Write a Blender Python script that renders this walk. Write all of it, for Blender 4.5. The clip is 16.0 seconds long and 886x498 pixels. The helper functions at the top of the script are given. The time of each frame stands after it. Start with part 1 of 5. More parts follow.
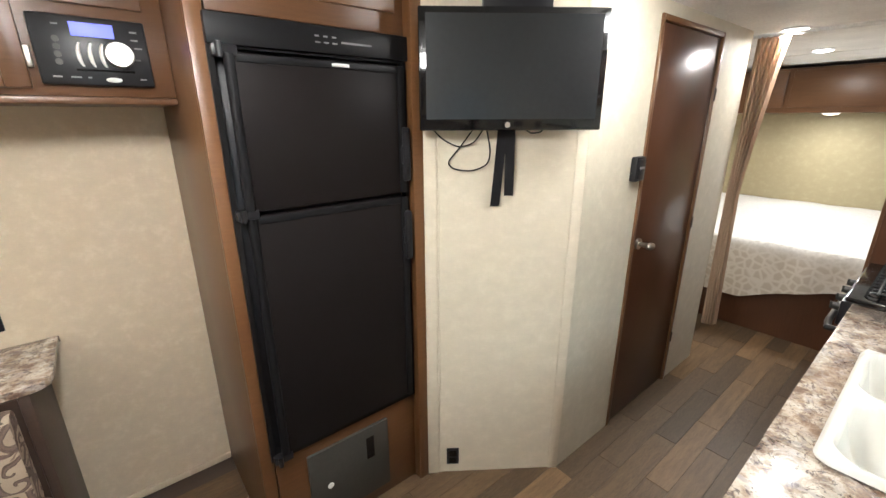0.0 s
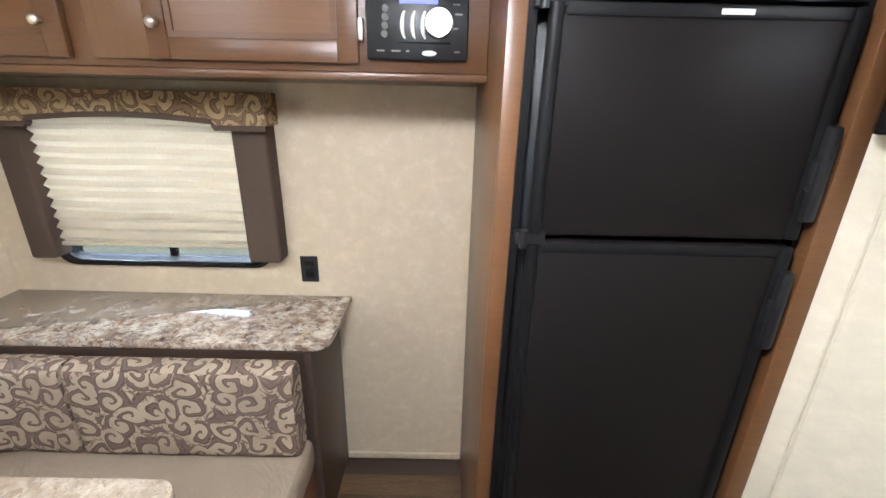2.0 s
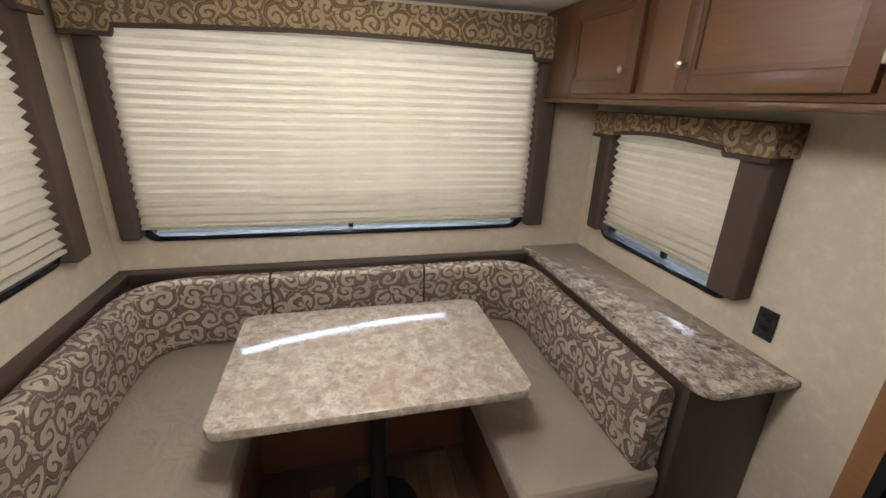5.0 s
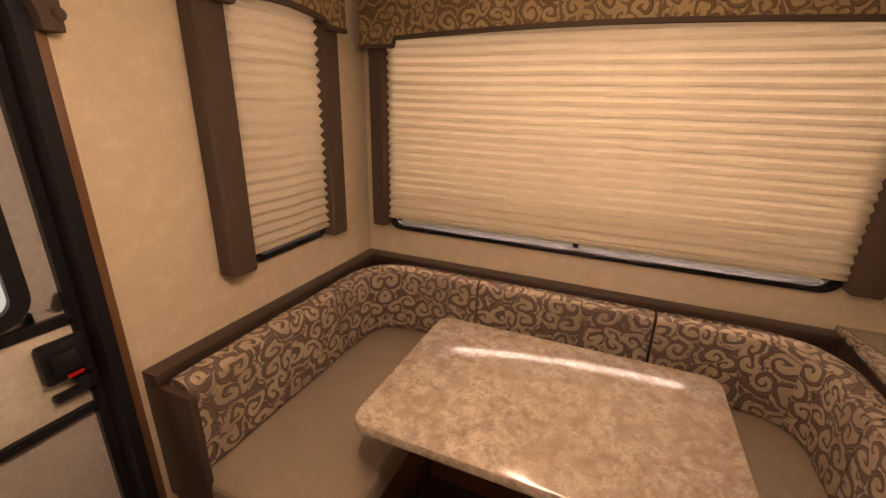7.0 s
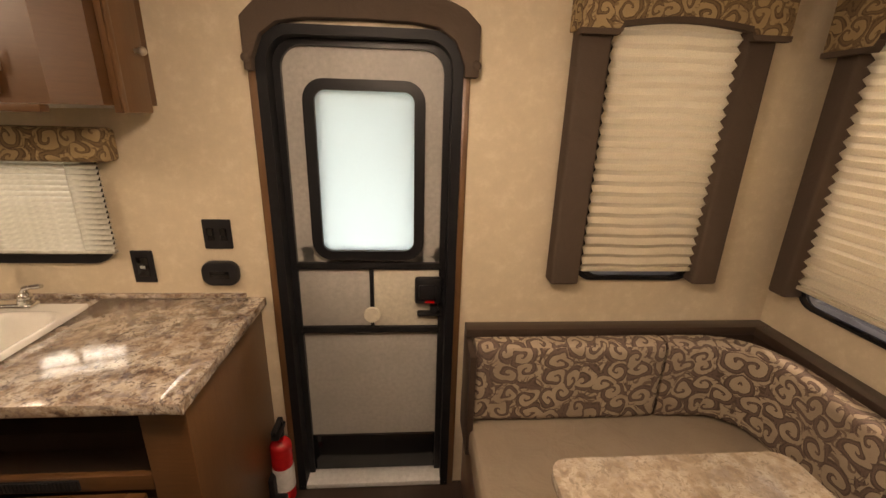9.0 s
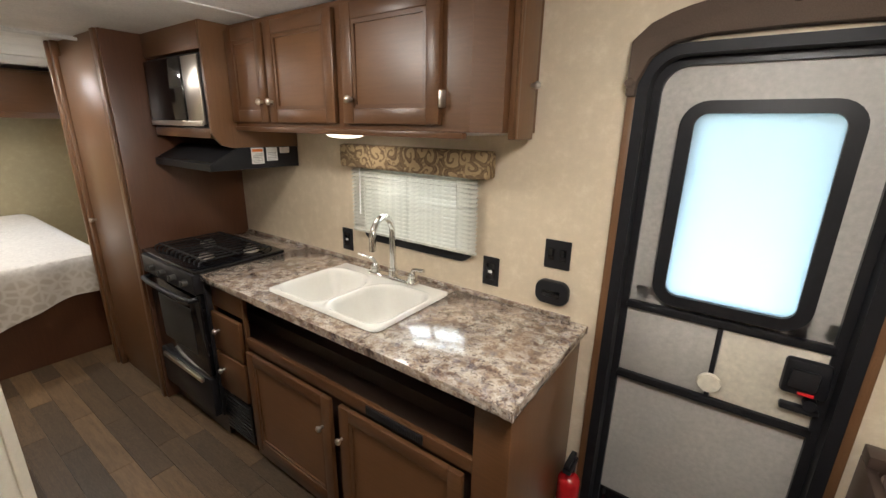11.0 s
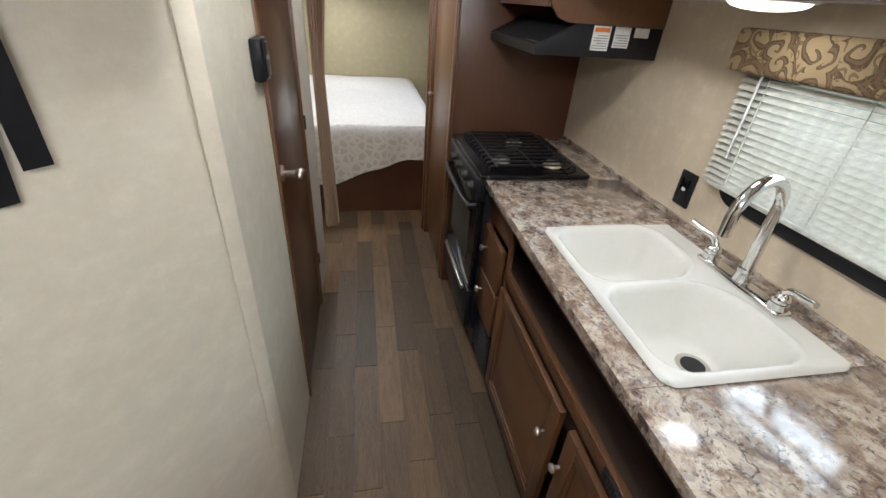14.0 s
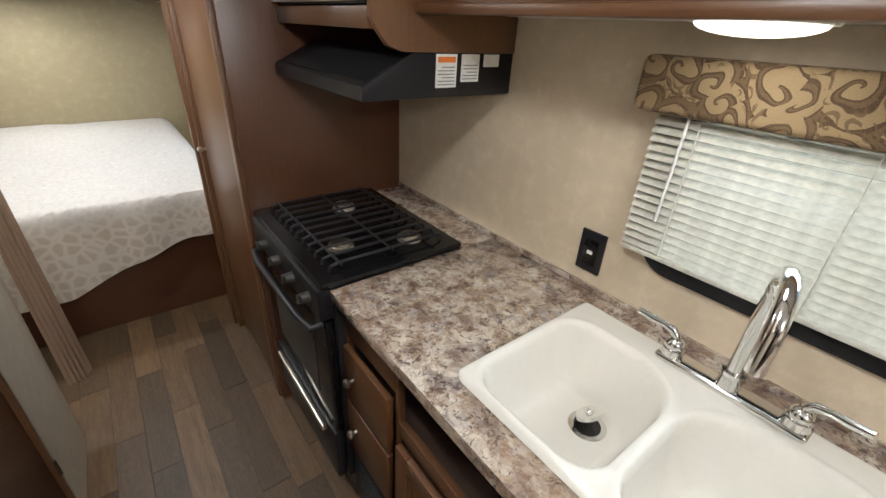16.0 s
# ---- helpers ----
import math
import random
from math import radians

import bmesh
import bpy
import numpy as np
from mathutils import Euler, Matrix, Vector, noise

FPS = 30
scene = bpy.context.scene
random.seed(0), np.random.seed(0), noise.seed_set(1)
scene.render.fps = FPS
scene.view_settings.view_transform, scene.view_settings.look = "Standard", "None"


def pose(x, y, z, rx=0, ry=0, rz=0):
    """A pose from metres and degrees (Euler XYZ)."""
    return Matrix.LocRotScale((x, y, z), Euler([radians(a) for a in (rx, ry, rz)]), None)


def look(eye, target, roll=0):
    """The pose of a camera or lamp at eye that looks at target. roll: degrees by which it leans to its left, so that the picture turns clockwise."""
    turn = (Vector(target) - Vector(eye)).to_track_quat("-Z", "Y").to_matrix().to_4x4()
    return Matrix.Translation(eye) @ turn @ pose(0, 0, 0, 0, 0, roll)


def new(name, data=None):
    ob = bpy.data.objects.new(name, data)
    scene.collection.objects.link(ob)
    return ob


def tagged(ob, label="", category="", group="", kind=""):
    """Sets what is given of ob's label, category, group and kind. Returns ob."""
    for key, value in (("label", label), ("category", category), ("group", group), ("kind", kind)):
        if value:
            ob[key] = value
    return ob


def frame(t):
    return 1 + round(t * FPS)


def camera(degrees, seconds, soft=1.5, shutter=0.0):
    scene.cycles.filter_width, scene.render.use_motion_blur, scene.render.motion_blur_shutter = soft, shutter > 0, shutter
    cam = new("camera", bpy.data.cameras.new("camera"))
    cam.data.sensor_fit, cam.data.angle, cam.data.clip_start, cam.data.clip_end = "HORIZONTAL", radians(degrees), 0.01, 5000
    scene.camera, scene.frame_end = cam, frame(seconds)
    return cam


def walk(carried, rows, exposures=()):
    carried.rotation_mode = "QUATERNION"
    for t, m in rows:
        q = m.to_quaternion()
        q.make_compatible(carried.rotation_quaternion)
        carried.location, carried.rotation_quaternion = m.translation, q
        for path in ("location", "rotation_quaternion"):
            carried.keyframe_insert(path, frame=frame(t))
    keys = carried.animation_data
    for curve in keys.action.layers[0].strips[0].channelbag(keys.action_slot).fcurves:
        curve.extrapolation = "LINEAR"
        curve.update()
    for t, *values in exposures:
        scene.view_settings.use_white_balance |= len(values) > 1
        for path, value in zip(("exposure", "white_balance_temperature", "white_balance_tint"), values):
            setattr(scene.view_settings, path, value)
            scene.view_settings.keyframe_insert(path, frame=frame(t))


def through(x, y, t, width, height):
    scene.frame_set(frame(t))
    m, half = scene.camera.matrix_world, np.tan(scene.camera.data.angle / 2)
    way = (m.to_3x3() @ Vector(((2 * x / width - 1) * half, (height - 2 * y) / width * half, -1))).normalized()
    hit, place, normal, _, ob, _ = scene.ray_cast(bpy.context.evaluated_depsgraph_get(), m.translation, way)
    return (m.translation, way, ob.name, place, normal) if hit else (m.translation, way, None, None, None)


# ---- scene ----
cam = camera(93.6, 16.0)
PATH = [
    (0, (1.526, 0.453, 1.548), (2.73, 1.931, 0.944), -0.2),
    (0.5, (1.511, 0.56, 1.542), (2.52, 2.168, 0.911), 0.1),
    (1, (1.542, 0.658, 1.536), (2.246, 2.411, 0.878), 0.6),
    (1.5, (1.65, 0.742, 1.548), (1.97, 2.596, 0.87), 1.2),
    (2, (1.644, 0.878, 1.548), (1.653, 2.758, 0.866), 1.3),
    (2.5, (1.657, 0.998, 1.545), (1.219, 2.838, 0.896), 1.3),
    (3, (1.757, 1.026, 1.552), (0.857, 2.708, 0.949), 2.1),
    (3.5, (1.924, 1.049, 1.586), (0.725, 2.533, 0.987), 2.8),
    (4, (2.01, 0.961, 1.566), (0.56, 2.224, 1.014), 2.5),
    (4.5, (2.061, 0.939, 1.563), (0.355, 1.803, 0.976), 2.1),
    (4.7, (2.061, 0.965, 1.587), (0.291, 1.652, 0.961), 2.0),
    (6.8, (1.853, 1.151, 1.587), (0.064, 0.602, 0.882), 2.0),
    (7, (1.814, 1.185, 1.542), (0.073, 0.457, 0.882), 1.5),
    (7.5, (1.703, 1.203, 1.542), (0.163, 0.123, 0.861), 1.9),
    (8, (1.612, 1.209, 1.545), (0.414, -0.259, 0.905), 2.4),
    (8.5, (1.464, 1.339, 1.56), (0.811, -0.441, 0.924), 3.7),
    (9, (1.42, 1.431, 1.566), (1.273, -0.461, 0.935), 1.7),
    (9.5, (1.436, 1.47, 1.581), (1.677, -0.414, 0.956), 0.3),
    (10, (1.459, 1.487, 1.595), (2.021, -0.334, 0.99), 0.2),
    (10.2, (1.485, 1.48, 1.583), (2.157, -0.313, 1.007), 0.4),
    (12.3, (1.744, 1.211, 1.559), (3.363, 0.314, 0.802), 2.8),
    (12.5, (1.756, 1.186, 1.547), (3.41, 0.405, 0.74), 3.3),
    (13, (1.776, 1.091, 1.526), (3.451, 0.618, 0.54), 4.0),
    (13.5, (1.845, 1.033, 1.5), (3.521, 0.748, 0.447), 3.7),
    (14, (2.058, 1.043, 1.499), (3.738, 0.695, 0.47), 4.3),
    (14.5, (2.248, 1.031, 1.504), (3.925, 0.586, 0.509), 4.0),
    (15, (2.438, 0.939, 1.512), (4.11, 0.37, 0.573), 3.9),
    (15.5, (2.573, 0.906, 1.515), (4.152, 0.12, 0.57), 3.7),
    (16, (2.677, 0.922, 1.509), (4.05, -0.191, 0.574), 3.3),
]
EXPOSURES = [(0.0, 0.65, 5900, 10), (1.5, 0.85, 5600, 10), (2.5, 0.9, 5300, 10), (3.5, 0.55, 5100, 10), (4.6, 0.08, 5300, 10), (6.8, -0.5, 10400, 40), (8.3, -0.85, 12400, 48), (9.0, -0.4, 9200, 26), (9.5, -0.15, 6700, 16), (10.2, 0.02, 6500, 14), (12.3, 0.1, 5500, 10), (13.5, 0.1, 5400, 10), (14.5, 0.08, 5700, 11), (16.0, 0.1, 5800, 11)]
walk(cam, [(t, look(eye, target, roll)) for t, eye, target, roll in PATH], EXPOSURES)

# ---- light ----
world = bpy.data.worlds.new("sky")
scene.world = world
world.use_nodes = True
wn = world.node_tree.nodes
sky = wn.new("ShaderNodeTexSky")
sky.sky_type, sky.sun_disc = "NISHITA", False
sky.sun_elevation, sky.sun_rotation = radians(58), radians(-92)
world.node_tree.links.new(sky.outputs[0], wn["Background"].inputs[0])
wn["Background"].inputs[1].default_value = 0.15

sun = new("sun", bpy.data.lights.new("sun", "SUN"))
sun.data.energy, sun.data.angle, sun.data.color = 5.0, radians(0.5), (1.0, 0.93, 0.82)
sun.matrix_world = look((-0.53, 0.02, 0.85), (0, 0, 0))


def area_light(name, eye, target, sx, sy, watts, color):
    ob = new(name, bpy.data.lights.new(name, "AREA"))
    ob.data.shape, ob.data.size, ob.data.size_y = "RECTANGLE", sx, sy
    ob.data.energy, ob.data.color = watts, color
    ob.matrix_world = look(eye, target)
    return ob


DAY = (0.93, 0.97, 1.0)
WIN_REAR, WIN_NORTH, WIN_SOUTH, WIN_KITCHEN, WIN_DOOR, WIN_BED = 160.0, 58.0, 19.0, 46.0, 1.4, 6.0
PUCK = 12.0

# ---- materials ----
WALL_S, WALL_N, WALL_R, BACK, CEIL = 0.0, 2.345, 0.0, 7.07, 1.98


def material(name, base, rough=0.5, metal=0.0, spec=0.5):
    m = bpy.data.materials.new(name)
    m.use_nodes = True
    p = m.node_tree.nodes["Principled BSDF"]
    p.inputs["Base Color"].default_value = (*base, 1)
    p.inputs["Roughness"].default_value = rough
    p.inputs["Metallic"].default_value = metal
    p.inputs["Specular IOR Level"].default_value = spec
    return m, m.node_tree.nodes, m.node_tree.links, p


def coords(n, l, scale=(1, 1, 1), space="UV", turn=0.0):
    c = n.new("ShaderNodeTexCoord")
    m = n.new("ShaderNodeMapping")
    m.inputs["Scale"].default_value = scale
    m.inputs["Rotation"].default_value = (0, 0, turn)
    l.new(c.outputs[space], m.inputs[0])
    return m.outputs[0]


def noise_tex(n, l, vec, scale, detail=4.0, rough=0.55, distort=0.0):
    t = n.new("ShaderNodeTexNoise")
    t.inputs["Scale"].default_value, t.inputs["Detail"].default_value = scale, detail
    t.inputs["Roughness"].default_value, t.inputs["Distortion"].default_value = rough, distort
    l.new(vec, t.inputs["Vector"])
    return t.outputs["Fac"]


def ramp(n, l, fac, stops, constant=False):
    r = n.new("ShaderNodeValToRGB")
    e = r.color_ramp.elements
    e[0].position, e[0].color = stops[0][0], (*stops[0][1], 1)
    e[1].position, e[1].color = stops[-1][0], (*stops[-1][1], 1)
    for pos, c in stops[1:-1]:
        k = e.new(pos)
        k.color = (*c, 1)
    if constant:
        r.color_ramp.interpolation = "CONSTANT"
    l.new(fac, r.inputs[0])
    return r.outputs[0]


def mix(n, l, fac, a, b, how="MIX"):
    x = n.new("ShaderNodeMix")
    x.data_type, x.blend_type = "RGBA", how
    for s, v in ((x.inputs[0], fac), (x.inputs[6], a), (x.inputs[7], b)):
        if isinstance(v, (int, float)):
            s.default_value = v
        elif isinstance(v, tuple):
            s.default_value = (*v, 1)
        else:
            l.new(v, s)
    return x.outputs[2]


def bump(n, l, p, height, strength=0.2, dist=0.002):
    b = n.new("ShaderNodeBump")
    b.inputs["Strength"].default_value, b.inputs["Distance"].default_value = strength, dist
    l.new(height, b.inputs["Height"])
    l.new(b.outputs[0], p.inputs["Normal"])


def calc(n, l, op, a, b=0.0):
    x = n.new("ShaderNodeMath")
    x.operation = op
    for s, v in ((x.inputs[0], a), (x.inputs[1], b)):
        if isinstance(v, (int, float)):
            s.default_value = v
        else:
            l.new(v, s)
    return x.outputs[0]


def plain(name, base, rough=0.5, metal=0.0, grain=60.0, amount=0.15, relief=0.1):
    m, n, l, p = material(name, base, rough, metal)
    v = coords(n, l, space="Object")
    a = noise_tex(n, l, v, grain, 5)
    b = noise_tex(n, l, v, 3.0, 3)
    s = calc(n, l, "MULTIPLY", a, b)
    dark = tuple(c * (1 - amount) for c in base)
    light = tuple(min(1.0, c * (1 + amount)) for c in base)
    l.new(ramp(n, l, s, [(0.1, dark), (0.42, light)]), p.inputs["Base Color"])
    if relief:
        bump(n, l, p, a, relief, 0.001)
    return m


def wood(name, dark, light, rough=0.35, along=(1, 14)):
    m, n, l, p = material(name, light, rough)
    v = coords(n, l, (along[0], along[1], 1))
    g = noise_tex(n, l, v, 7.0, 8, 0.62, 0.6)
    f = noise_tex(n, l, coords(n, l, (along[0] * 4, along[1] * 12, 1)), 12.0, 4)
    big = noise_tex(n, l, coords(n, l), 2.5, 2)
    c = ramp(n, l, g, [(0.3, dark), (0.7, light)])
    c = mix(n, l, 0.35, c, ramp(n, l, f, [(0.35, tuple(k * 0.6 for k in dark)), (0.6, light)]))
    c = mix(n, l, 0.4, c, ramp(n, l, big, [(0.3, dark), (0.7, light)]))
    l.new(c, p.inputs["Base Color"])
    bump(n, l, p, f, 0.06, 0.001)
    return m


def wallpaper(name, a, b):
    m, n, l, p = material(name, a, 0.62)
    big = noise_tex(n, l, coords(n, l), 17.0, 8, 0.75)
    weave = noise_tex(n, l, coords(n, l, (1, 5, 1)), 90.0, 3)
    weave2 = noise_tex(n, l, coords(n, l, (5, 1, 1)), 90.0, 3)
    c = ramp(n, l, big, [(0.36, tuple(k * 0.92 for k in a)), (0.52, a), (0.66, b)])
    w = calc(n, l, "ADD", weave, weave2)
    c = mix(n, l, 0.3, c, ramp(n, l, w, [(0.35, tuple(k * 0.88 for k in a)), (0.65, b)]))
    l.new(c, p.inputs["Base Color"])
    bump(n, l, p, w, 0.12, 0.001)
    return m


def stone_laminate(name, rough, fine=1.0, window_sheen=0.0):
    m, n, l, p = material(name, (0.4, 0.34, 0.27), rough)
    v = coords(n, l)
    a = noise_tex(n, l, v, 26.0 * fine, 9, 0.72, 0.3)
    b = noise_tex(n, l, v, 70.0 * fine, 5, 0.65, 2.0)
    c = noise_tex(n, l, v, 5.0, 5, 0.65, 0.5)
    g = noise_tex(n, l, v, 34.0 * fine, 4, 0.6, 1.2)
    w = n.new("ShaderNodeVectorMath")
    w.operation = "MULTIPLY_ADD"
    nz = n.new("ShaderNodeTexNoise")
    nz.inputs["Scale"].default_value, nz.inputs["Detail"].default_value = 60.0, 3.0
    l.new(v, nz.inputs["Vector"])
    l.new(nz.outputs["Color"], w.inputs[0])
    w.inputs[1].default_value = (0.022, 0.022, 0)
    l.new(v, w.inputs[2])
    chip = n.new("ShaderNodeTexVoronoi")
    chip.voronoi_dimensions = "2D"
    chip.inputs["Scale"].default_value = 75.0 * fine
    l.new(w.outputs[0], chip.inputs["Vector"])
    flecks = ramp(n, l, calc(n, l, "MULTIPLY", chip.outputs["Color"], 1.0), [(0.0, (0.075, 0.055, 0.055)), (0.14, (0.24, 0.17, 0.13)), (0.34, (0.45, 0.37, 0.29)), (0.55, (0.62, 0.56, 0.49)), (0.76, (0.30, 0.265, 0.265)), (0.88, (0.40, 0.29, 0.20))], True)
    base = ramp(n, l, a, [(0.38, (0.07, 0.04, 0.034)), (0.45, (0.22, 0.145, 0.10)), (0.50, (0.46, 0.37, 0.28)), (0.55, (0.70, 0.63, 0.54)), (0.66, (0.50, 0.41, 0.31))])
    base = mix(n, l, ramp(n, l, g, [(0.55, (0, 0, 0)), (0.62, (0.8, 0.8, 0.8))]), base, (0.27, 0.245, 0.25))
    base = mix(n, l, 0.38, base, flecks)
    spots = ramp(n, l, b, [(0.39, (1, 1, 1)), (0.45, (0, 0, 0))])
    base = mix(n, l, calc(n, l, "MULTIPLY", spots, 0.8), base, (0.07, 0.052, 0.055))
    base = mix(n, l, ramp(n, l, c, [(0.48, (0, 0, 0)), (0.66, (0.6, 0.6, 0.6))]), base, (0.30, 0.20, 0.135))
    # reflection of the bright window put into the colour as an even tan
    if window_sheen:
        base = mix(n, l, window_sheen, base, (0.55, 0.45, 0.34))
    l.new(base, p.inputs["Base Color"])
    p.inputs["Coat Weight"].default_value, p.inputs["Coat Roughness"].default_value = 1.0, 0.10
    p.inputs["Coat IOR"].default_value = 1.6
    return m


def paisley(name, dark, light, mid, size=12.0):
    # tapered scrolls wound round scattered centres, joined by curved stems
    m, n, l, p = material(name, light, 0.85)
    v = coords(n, l)
    wob = n.new("ShaderNodeTexNoise")
    wob.inputs["Scale"].default_value = size * 0.9
    wob.inputs["Detail"].default_value = 1.5
    l.new(v, wob.inputs["Vector"])
    add = n.new("ShaderNodeVectorMath")
    add.operation = "MULTIPLY_ADD"
    l.new(wob.outputs["Color"], add.inputs[0])
    add.inputs[1].default_value = (0.9 / size, 0.9 / size, 0)
    l.new(v, add.inputs[2])

    def scroll(scale, turns, width):
        vor = n.new("ShaderNodeTexVoronoi")
        vor.voronoi_dimensions = "2D"
        vor.inputs["Scale"].default_value = scale
        vor.inputs["Randomness"].default_value = 0.8
        l.new(add.outputs[0], vor.inputs["Vector"])
        off = n.new("ShaderNodeVectorMath")
        off.operation = "SUBTRACT"
        l.new(add.outputs[0], off.inputs[0])
        l.new(vor.outputs["Position"], off.inputs[1])
        sep = n.new("ShaderNodeSeparateXYZ")
        l.new(off.outputs[0], sep.inputs[0])
        rnd = n.new("ShaderNodeSeparateColor")
        l.new(vor.outputs["Color"], rnd.inputs[0])
        way = calc(n, l, "SUBTRACT", calc(n, l, "MULTIPLY", calc(n, l, "GREATER_THAN", rnd.outputs[0], 0.5), 2.0), 1.0)
        ang = calc(n, l, "DIVIDE", calc(n, l, "MULTIPLY", calc(n, l, "ARCTAN2", sep.outputs[1], sep.outputs[0]), way), math.tau)
        r = vor.outputs["Distance"]
        arm = calc(n, l, "FRACT", calc(n, l, "ADD", calc(n, l, "ADD", ang, rnd.outputs[1]), calc(n, l, "MULTIPLY", r, turns)))
        # the arm swells away from its centre
        w = calc(n, l, "ADD", calc(n, l, "MULTIPLY", r, width), 0.20)
        return calc(n, l, "DIVIDE", arm, w), r

    arm, r = scroll(size, 2.6, 0.65)
    c = ramp(n, l, calc(n, l, "MULTIPLY", arm, 0.5), [(0.0, dark), (0.12, dark), (0.15, mid), (0.33, mid), (0.36, dark), (0.48, dark), (0.51, light), (1.0, light)])
    curl, _r = scroll(size * 2.1, 2.0, 0.35)
    thin = ramp(n, l, calc(n, l, "MULTIPLY", curl, 0.5), [(0.0, (1, 1, 1)), (0.40, (1, 1, 1)), (0.47, (0, 0, 0)), (1.0, (0, 0, 0))])
    far = ramp(n, l, r, [(0.42, (0, 0, 0)), (0.52, (0.9, 0.9, 0.9))])
    c = mix(n, l, calc(n, l, "MULTIPLY", thin, far), c, mid)
    weave = noise_tex(n, l, coords(n, l), 420.0, 2)
    worn = noise_tex(n, l, v, 5.0, 3)
    c = mix(n, l, ramp(n, l, worn, [(0.35, (0.35, 0.35, 0.35)), (0.6, (0, 0, 0))]), c, mid)
    c = mix(n, l, 0.16, c, ramp(n, l, weave, [(0.35, dark), (0.65, light)]))
    l.new(c, p.inputs["Base Color"])
    bump(n, l, p, weave, 0.35, 0.001)
    return m


def cloth(name, base, rough=0.9, weave_scale=350.0, through=0.0, crease=1.6):
    m, n, l, p = material(name, base, rough, spec=0.2)
    v = coords(n, l)
    a = noise_tex(n, l, v, weave_scale, 2)
    b = noise_tex(n, l, v, 6.0, 4)
    c = ramp(n, l, a, [(0.3, tuple(k * 0.75 for k in base)), (0.7, tuple(min(1, k * 1.15) for k in base))])
    c = mix(n, l, 0.3, c, ramp(n, l, b, [(0.3, tuple(k * 0.7 for k in base)), (0.7, base)]))
    l.new(c, p.inputs["Base Color"])
    folds = noise_tex(n, l, v, 7.0, 3, 0.5, 1.5)
    bump(n, l, p, calc(n, l, "ADD", calc(n, l, "MULTIPLY", a, 0.12), calc(n, l, "MULTIPLY", folds, crease)), 0.3, 0.012)
    if through:
        t = n.new("ShaderNodeBsdfTranslucent")
        t.inputs[0].default_value = (base[0], base[1] * 0.96, base[2] * 0.90, 1)
        x = n.new("ShaderNodeMixShader")
        x.inputs[0].default_value = through
        l.new(p.outputs[0], x.inputs[1])
        l.new(t.outputs[0], x.inputs[2])
        l.new(x.outputs[0], n["Material Output"].inputs[0])
    return m


def lamp_glow(name, color, strength):
    m, n, l, p = material(name, (0.9, 0.9, 0.88), 0.4)
    p.inputs["Emission Color"].default_value = (*color, 1)
    p.inputs["Emission Strength"].default_value = strength
    return m


def glass(name, rough=0.0, frosted=False):
    m, n, l, p = material(name, (0.95, 0.98, 0.97), rough)
    if frosted:
        t = n.new("ShaderNodeBsdfTranslucent")
        t.inputs[0].default_value = (0.74, 0.90, 0.97, 1)
        x = n.new("ShaderNodeMixShader")
        x.inputs[0].default_value = 0.8
        p.inputs["Roughness"].default_value = 0.3
        l.new(p.outputs[0], x.inputs[1])
        l.new(t.outputs[0], x.inputs[2])
        l.new(x.outputs[0], n["Material Output"].inputs[0])
    else:
        p.inputs["Transmission Weight"].default_value = 1.0
        p.inputs["IOR"].default_value = 1.1
    return m


def plank_material():
    m, n, l, p = material("vinyl_plank", (0.16, 0.12, 0.09), 0.45, spec=0.32)
    info = n.new("ShaderNodeObjectInfo")
    v = coords(n, l, (1, 9, 1), "Object")
    off = n.new("ShaderNodeVectorMath")
    off.operation = "ADD"
    l.new(v, off.inputs[0])
    comb = n.new("ShaderNodeCombineXYZ")
    l.new(calc(n, l, "MULTIPLY", info.outputs["Random"], 40.0), comb.inputs[0])
    l.new(calc(n, l, "MULTIPLY", info.outputs["Random"], 17.0), comb.inputs[1])
    l.new(comb.outputs[0], off.inputs[1])
    g = noise_tex(n, l, off.outputs[0], 6.0, 8, 0.65, 0.8)
    f = noise_tex(n, l, off.outputs[0], 40.0, 3)
    tone = ramp(n, l, info.outputs["Random"], [(0.0, (0.040, 0.026, 0.014)), (0.2, (0.151, 0.092, 0.043)), (0.4, (0.060, 0.041, 0.023)), (0.6, (0.207, 0.128, 0.062)), (0.8, (0.099, 0.061, 0.030)), (1.0, (0.056, 0.038, 0.022))])
    c = mix(n, l, 1.0, tone, ramp(n, l, g, [(0.28, (0.55, 0.52, 0.5)), (0.7, (1.25, 1.2, 1.15))]), "MULTIPLY")
    c = mix(n, l, 0.22, c, ramp(n, l, f, [(0.35, (0.06, 0.045, 0.034)), (0.65, (0.22, 0.165, 0.115))]))
    l.new(c, p.inputs["Base Color"])
    bump(n, l, p, f, 0.12, 0.001)
    return m


WALL = wallpaper("cream_wallboard", (0.64, 0.535, 0.385), (0.735, 0.635, 0.485))
WALL_GREY = wallpaper("pale_wallboard", (0.62, 0.575, 0.46), (0.70, 0.65, 0.53))
# lighter copy of the cream wallboard, with rear window light in its colour
WALL_WINDOW_LIT = wallpaper("window_lit_cream_wallboard", (0.70, 0.63, 0.495), (0.78, 0.71, 0.575))
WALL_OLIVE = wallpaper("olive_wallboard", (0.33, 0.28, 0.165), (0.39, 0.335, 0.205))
CEILING = plain("white_ceiling_panel", (0.82, 0.81, 0.78), 0.6, grain=120)
CHERRY = wood("cherry_cabinet_wood", (0.078, 0.033, 0.013), (0.142, 0.065, 0.026))
CHERRY_V = wood("cherry_upright_wood", (0.112, 0.052, 0.022), (0.185, 0.092, 0.041), along=(14, 1))
PANELWOOD = wood("door_panel_wood", (0.108, 0.047, 0.018), (0.178, 0.083, 0.033))
